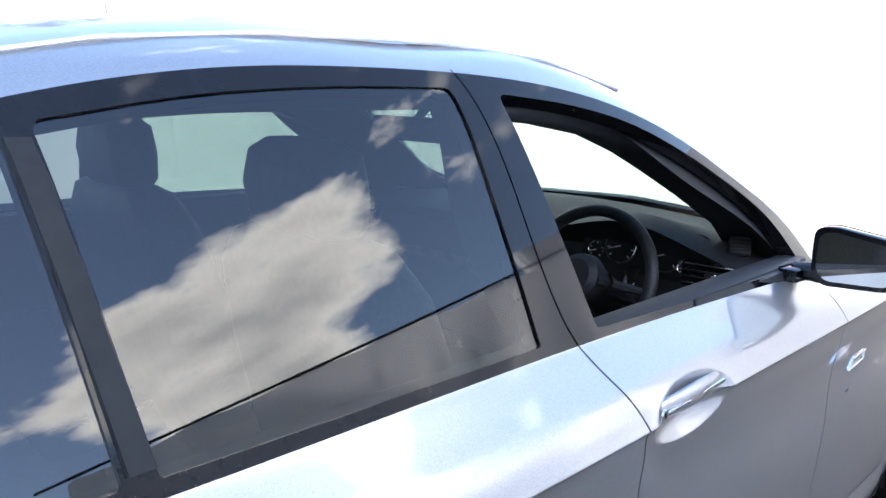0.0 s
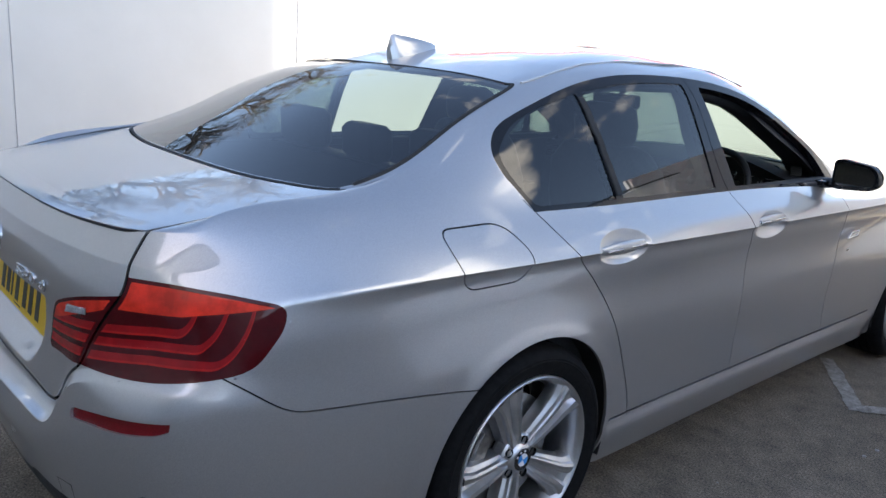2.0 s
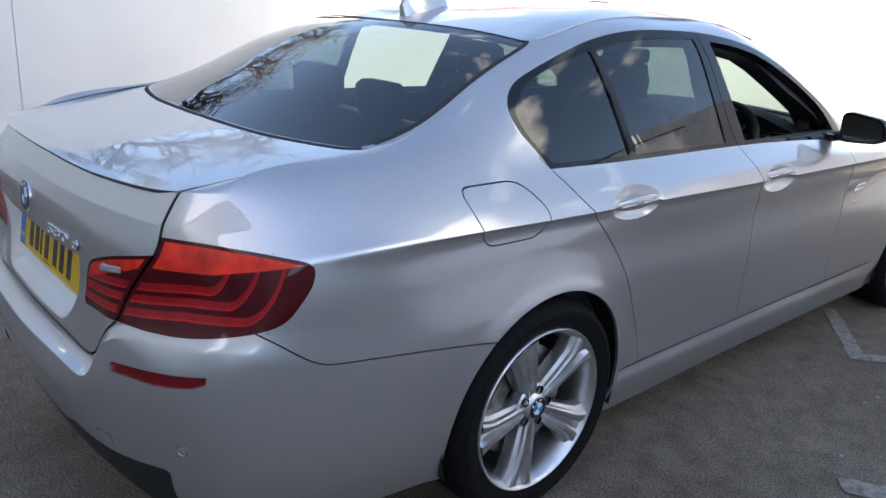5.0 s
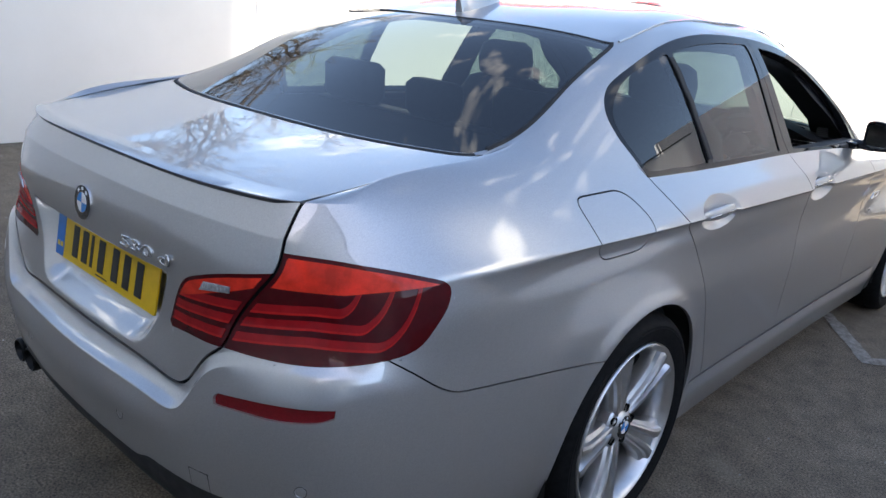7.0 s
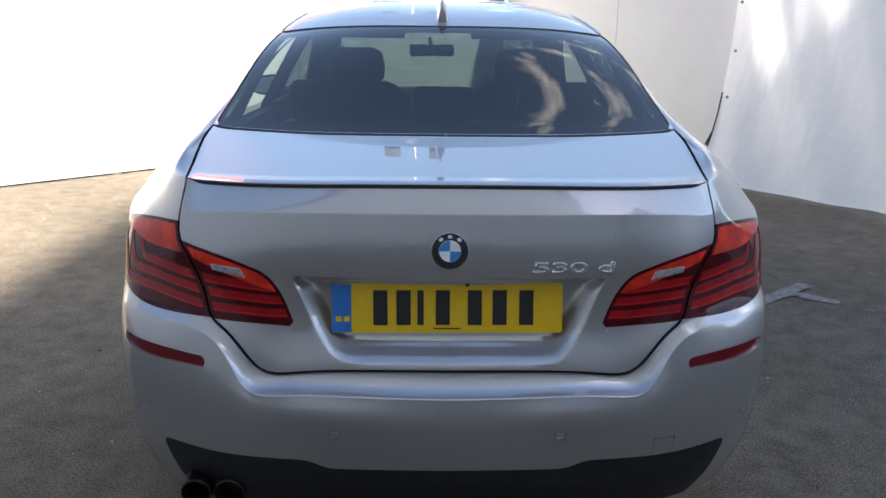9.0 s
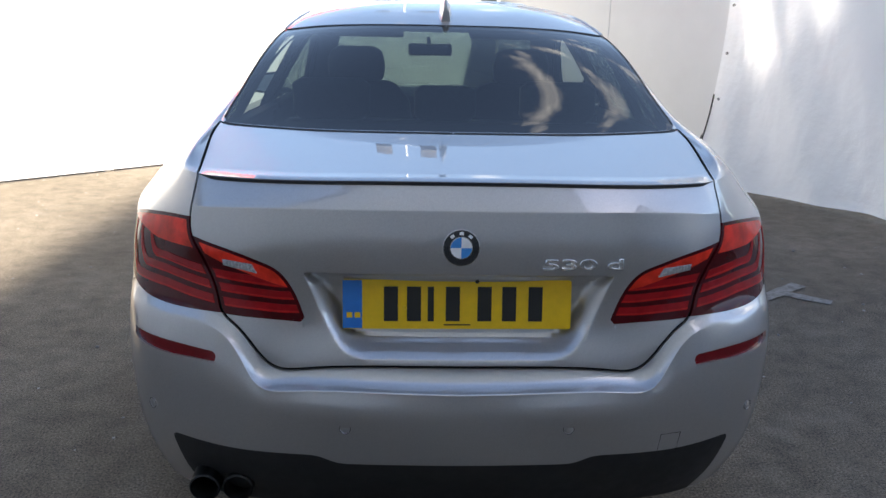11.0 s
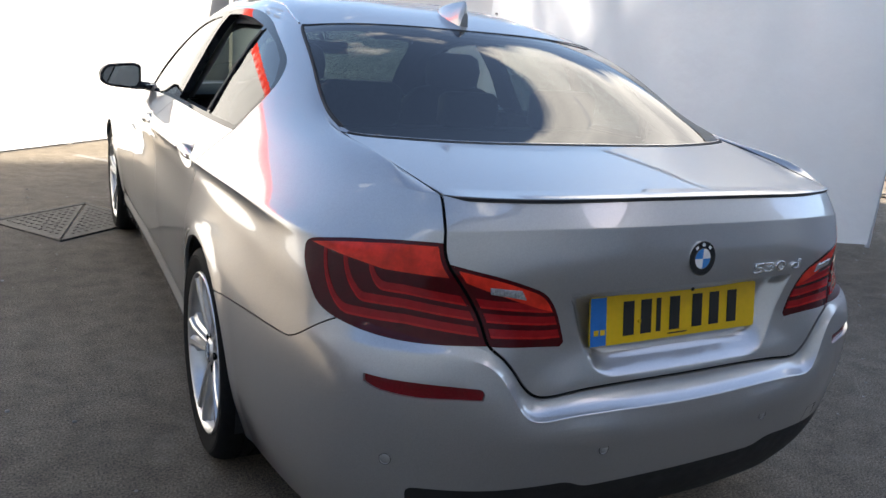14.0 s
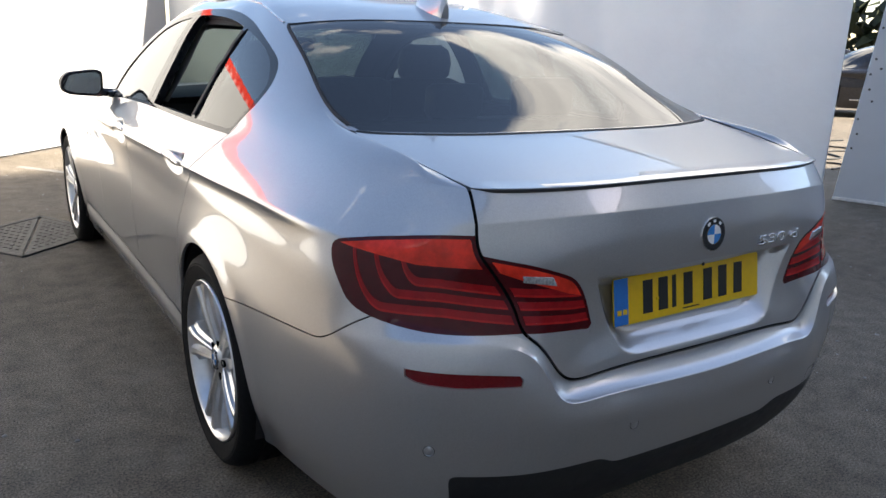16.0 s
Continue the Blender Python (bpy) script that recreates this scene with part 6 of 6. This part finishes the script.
# bare trees
def bare_tree(at, height, seed):
    r = random.Random(seed)
    t = tagged(new("bare_tree"), "leafless tree with fine dark twigs behind the wall", "tree", "bare trees")
    t.matrix_world = Matrix.Translation(at)
    trunk = [Vector((0, 0, 0))]
    for k in range(6):
        trunk.append(trunk[-1] + Vector((r.uniform(-.12, .12), r.uniform(-.12, .12), height * .085)))
    part("trunk", tube(trunk, height * .018, 9, height * .012), BARK, t)
    verts, faces = [], []

    def limb(p, d, length, rad, level):
        pts = [p]
        n = 4
        for k in range(n):
            d = (d + Vector((r.gauss(0, .16), r.gauss(0, .16), r.gauss(0, .10) + .06))).normalized()
            pts.append(pts[-1] + d * length / n)
        base = len(verts)
        for i, q in enumerate(pts):
            a = d.orthogonal().normalized()
            b = d.cross(a)
            rr = rad * (1 - .6 * i / n)
            for k in range(3):
                verts.append(q + rr * (math.cos(2.0944 * k) * a + math.sin(2.0944 * k) * b))
        for i in range(n):
            for k in range(3):
                faces.append((base + i * 3 + k, base + i * 3 + (k + 1) % 3, base + i * 3 + 3 + (k + 1) % 3, base + i * 3 + 3 + k))
        if level < 4:
            for k in range(5 if level < 3 else 4):
                q = pts[1 + r.randrange(n)]
                axis = Vector((r.gauss(0, 1), r.gauss(0, 1), r.gauss(0, .6))).normalized()
                limb(q, (d * .75 + axis * .75).normalized(), length * r.uniform(.45, .68), max(rad * .5, .005), level + 1)
    for k in range(8):
        a = 2 * math.pi * k / 8 + r.uniform(-.3, .3)
        limb(trunk[3 + k % 4], Vector((math.cos(a) * .8, math.sin(a) * .8, .8)).normalized(), height * .30, height * .008, 0)
    part("branches", (verts, faces), BARK, t)
    return t


bare_tree((-7.6, -1.4, 0), 5.6, 3)
bare_tree((-7.7, 0.9, 0), 5.6, 8)
bare_tree((-8.0, 3.4, 0), 5.8, 5)

# floodlight mast beyond the front wall
mast = tagged(new("floodlight_mast"), "grey mast with two square floodlights", "floodlight")
mast.matrix_world = Matrix.Translation((-0.3, 10.8, 0))
part("mast", tube([(0, 0, 0), (0, 0, 5.7)], .02, 10), GREY_BOARD, mast)
part("crossbar", tube([(-.5, 0, 5.4), (.5, 0, 5.4)], .03, 8), GREY_BOARD, mast)
for s in (-.42, .42):
    o = part("floodlight", box(.30, .16, .26, (s, -.12, 5.5), .02, turn=Matrix.Rotation(radians(-25), 4, "X")), IRON, mast)

# an unseen building, added so that its shade covers the yard
bld = tagged(new("yard_building"), "tall grey clad building beside the yard", "building")
bld.matrix_world = Matrix.Translation((7.8, -45.6, 0))
part("wall", box(7, 39.5, 9.4, (3.5, 19.75, 4.7), .02), GREY_BOARD, bld)
part("roof", box(7.2, 39.7, .2, (3.5, 19.75, 9.5), .02), IRON, bld)

# unseen block added behind, for its shade and its pale reflection in the car
show = tagged(new("showroom_building"), "tall light grey clad showroom across the yard", "building")
show.matrix_world = Matrix.Translation((-31.1, -9.8, 0))
part("wall", box(37, 6, 13.1, (18.5, -3, 6.55), .02), PALE_CLAD, show)
part("roof_edge", box(37.2, 6.2, .25, (18.5, -3, 13.2), .02), IRON, show)

# marks and cover on the ground
def strip(a, b, w, name="bay_line", z=.004):
    r = random.Random(len(name) + int(a[0] * 10))
    m, L = along(a, b, 0)
    n = max(3, int(L / .05))
    v, f = [], []
    for i in range(n + 1):
        x = L * i / n
        v += [(x, -w / 2 + r.uniform(-.006, .006), z), (x, w / 2 + r.uniform(-.006, .006), z)]
    for i in range(n):
        f.append((2 * i, 2 * i + 2, 2 * i + 3, 2 * i + 1))
    o = part(name, (v, f), ROAD_PAINT)
    o.matrix_world = m
    return tagged(o, "worn white painted bay line on asphalt", "road marking", kind="structure")


for a, b, w in (((.72, 2.60), (1.09, 2.05), .075), ((1.07, 2.07), (1.36, 2.34), .075), ((1.46, .94), (2.10, 1.42), .085), ((1.93, 1.28), (2.13, 1.12), .085), ((-1.02, 5.9), (-.58, 5.32), .08), ((3.0, -1.0), (4.4, .1), .09)):
    strip(a, b, w, z=.003 + .0015 * (int(a[0] * 100) % 3))


def cover():
    c = tagged(new("manhole_cover"), "grey iron cover of two ribbed triangles in asphalt", "manhole cover")
    q = [Vector(p) for p in ((-1.62, 3.24, 0), (-1.05, 3.70, 0), (-.74, 3.12, 0), (-1.24, 2.70, 0))]
    for a, b in zip(q, q[1:] + q[:1]):
        d = b - a
        o = part("frame_bar", box(d.length + .03, .035, .016, (0, 0, 0), .003, 1), IRON, c)
        o.matrix_local = Matrix.Translation((a + b) / 2 + Vector((0, 0, .003))) @ Matrix.Rotation(math.atan2(d.y, d.x), 4, "Z")
    for tri in ((q[0], q[1], q[3]), (q[1], q[2], q[3])):
        ce = (tri[0] + tri[1] + tri[2]) / 3
        t = [ce + (p - ce) * .93 for p in tri]
        bm = bmesh.new()
        lo = [bm.verts.new(p + Vector((0, 0, -.01))) for p in t]
        hi = [bm.verts.new(p + Vector((0, 0, .006))) for p in t]
        bm.faces.new(hi)
        for i in range(3):
            bm.faces.new((lo[i], lo[(i + 1) % 3], hi[(i + 1) % 3], hi[i]))
        u, w_ = (t[1] - t[0]).normalized(), None
        for i in range(1, 12):
            for j in range(1, 12 - i):
                p = t[0] + (t[1] - t[0]) * i / 12 + (t[2] - t[0]) * j / 12
                b = box(.026, .012, .006, (0, 0, 0), .002, 1, turn=Matrix.Rotation(radians(45 + 90 * ((i + j) % 2)), 4, "Z"))
                bmesh.ops.translate(b, vec=p + Vector((0, 0, .007)), verts=b.verts)
                merge(bm, b)
        bmesh.ops.recalc_face_normals(bm, faces=bm.faces)
        part("cover_plate", bm, IRON, c)
    return c


cover()

# grit and litter
bm = bmesh.new()
for _ in range(900):
    x, y = rnd.uniform(-6, 5), rnd.uniform(-3, 8)
    if abs(x) < 1.0 and -1.2 < y < 3.9:
        continue
    s = rnd.uniform(.003, .010) * (1.6 if rnd.random() < .06 else 1)
    b = bmesh.ops.create_icosphere(bm, subdivisions=1, radius=s)
    bmesh.ops.transform(bm, matrix=Matrix.Translation((x, y, s * .3)) @ Matrix.Diagonal((1, rnd.uniform(.6, 1.3), rnd.uniform(.3, .7), 1)), verts=b["verts"])
tagged(part("grit", bm, plain("pale_grit", (.32, .31, .29), .85, vary=.4, scale=4)), "small pale stones and litter on asphalt", "grit", kind="stuff")
# extension lead
lead = part("extension_lead", tube(smooth_path([(6.9, 2.7, .012), (7.4, 2.9, .012), (7.2, 3.3, .012), (7.9, 3.2, .012), (8.2, 3.6, .012), (9.0, 3.5, .012), (8.8, 4.2, .012), (9.8, 4.3, .012)], 10), .012, 6), CABLE)
tagged(lead, "black extension lead lying on the ground", "cable")
lead2 = part("extension_lead", tube(smooth_path([(2.45, 5.95, .01), (2.6, 5.6, .012), (2.75, 5.62, .012), (2.82, 5.46, .10), (2.93, 5.30, .45), (3.00, 5.20, .80), (3.04, 5.13, 1.04)], 8), .010, 6), CABLE)
tagged(lead2, "black lead running along the wall's foot", "cable")


# parked dark car outside
DARK_PAINT = plain("black_car_paint", (.010, .010, .012), .12, coat=.2, spec=.3)
def parked_car(at):
    c = tagged(new("parked_car"), "black car parked outside on sunlit ground", "car")
    c.matrix_world = at
    Q = np.concatenate([np.linspace(0, 6, 25), np.linspace(6.2, 17, 50)])
    Vv = np.linspace(0, NR - 1, 49)
    P = np.array([column(q, Vv) for q in Q])
    for nm, lo, hi, mat in (("body", 0, 8, DARK_PAINT), ("windows", 8, 10, GLOSS_BLACK), ("roof", 10, 12, DARK_PAINT)):
        j0, j1 = int(lo * 4), int(hi * 4)
        k = j1 - j0 + 1
        v = [tuple(p) for row in P for p in row[j0:j1 + 1]]
        f = []
        for i in range(len(Q) - 1):
            for j in range(k - 1):
                ce = np.array([v[i * k + j], v[(i + 1) * k + j + 1]]).mean(0)
                if any(math.hypot(ce[1] - a[0], ce[2] - a[1]) < .37 for a in ARCHES):
                    continue
                f.append((i * k + j, (i + 1) * k + j, (i + 1) * k + j + 1, i * k + j + 1))
        n = len(v)
        part(nm, (v + [(-x, y, z) for x, y, z in v], f + [tuple(reversed([i + n for i in q])) for q in f]), mat, c)
    for s in (1, -1):
        for y in (0, 2.968):
            w = part("wheel", lathe([(.0, -.01), (.2, 0), (.25, .0), (.30, .01), (.335, -.02), (.335, -.2), (.2, -.21)], 40), TYRE, c)
            w.matrix_local = pose(s * .89, y, .336, 0, 0, 0 if s > 0 else 180)
        part("trim_strip", box(.01, 1.9, .02, (s * .915, 1.5, .36), .003), CHROME, c)
        part("door_handle", box(.02, .2, .03, (s * .915, 1.25, .905), .008), CHROME, c)
        part("door_handle", box(.02, .2, .03, (s * .915, .36, .905), .008), CHROME, c)
    return c


parked_car(pose(16.2, 5.9, 0, 0, 0, 55))
parked_car(pose(20.5, 11.0, 0, 0, 0, 55))["label"] = "black car in a second row outside"
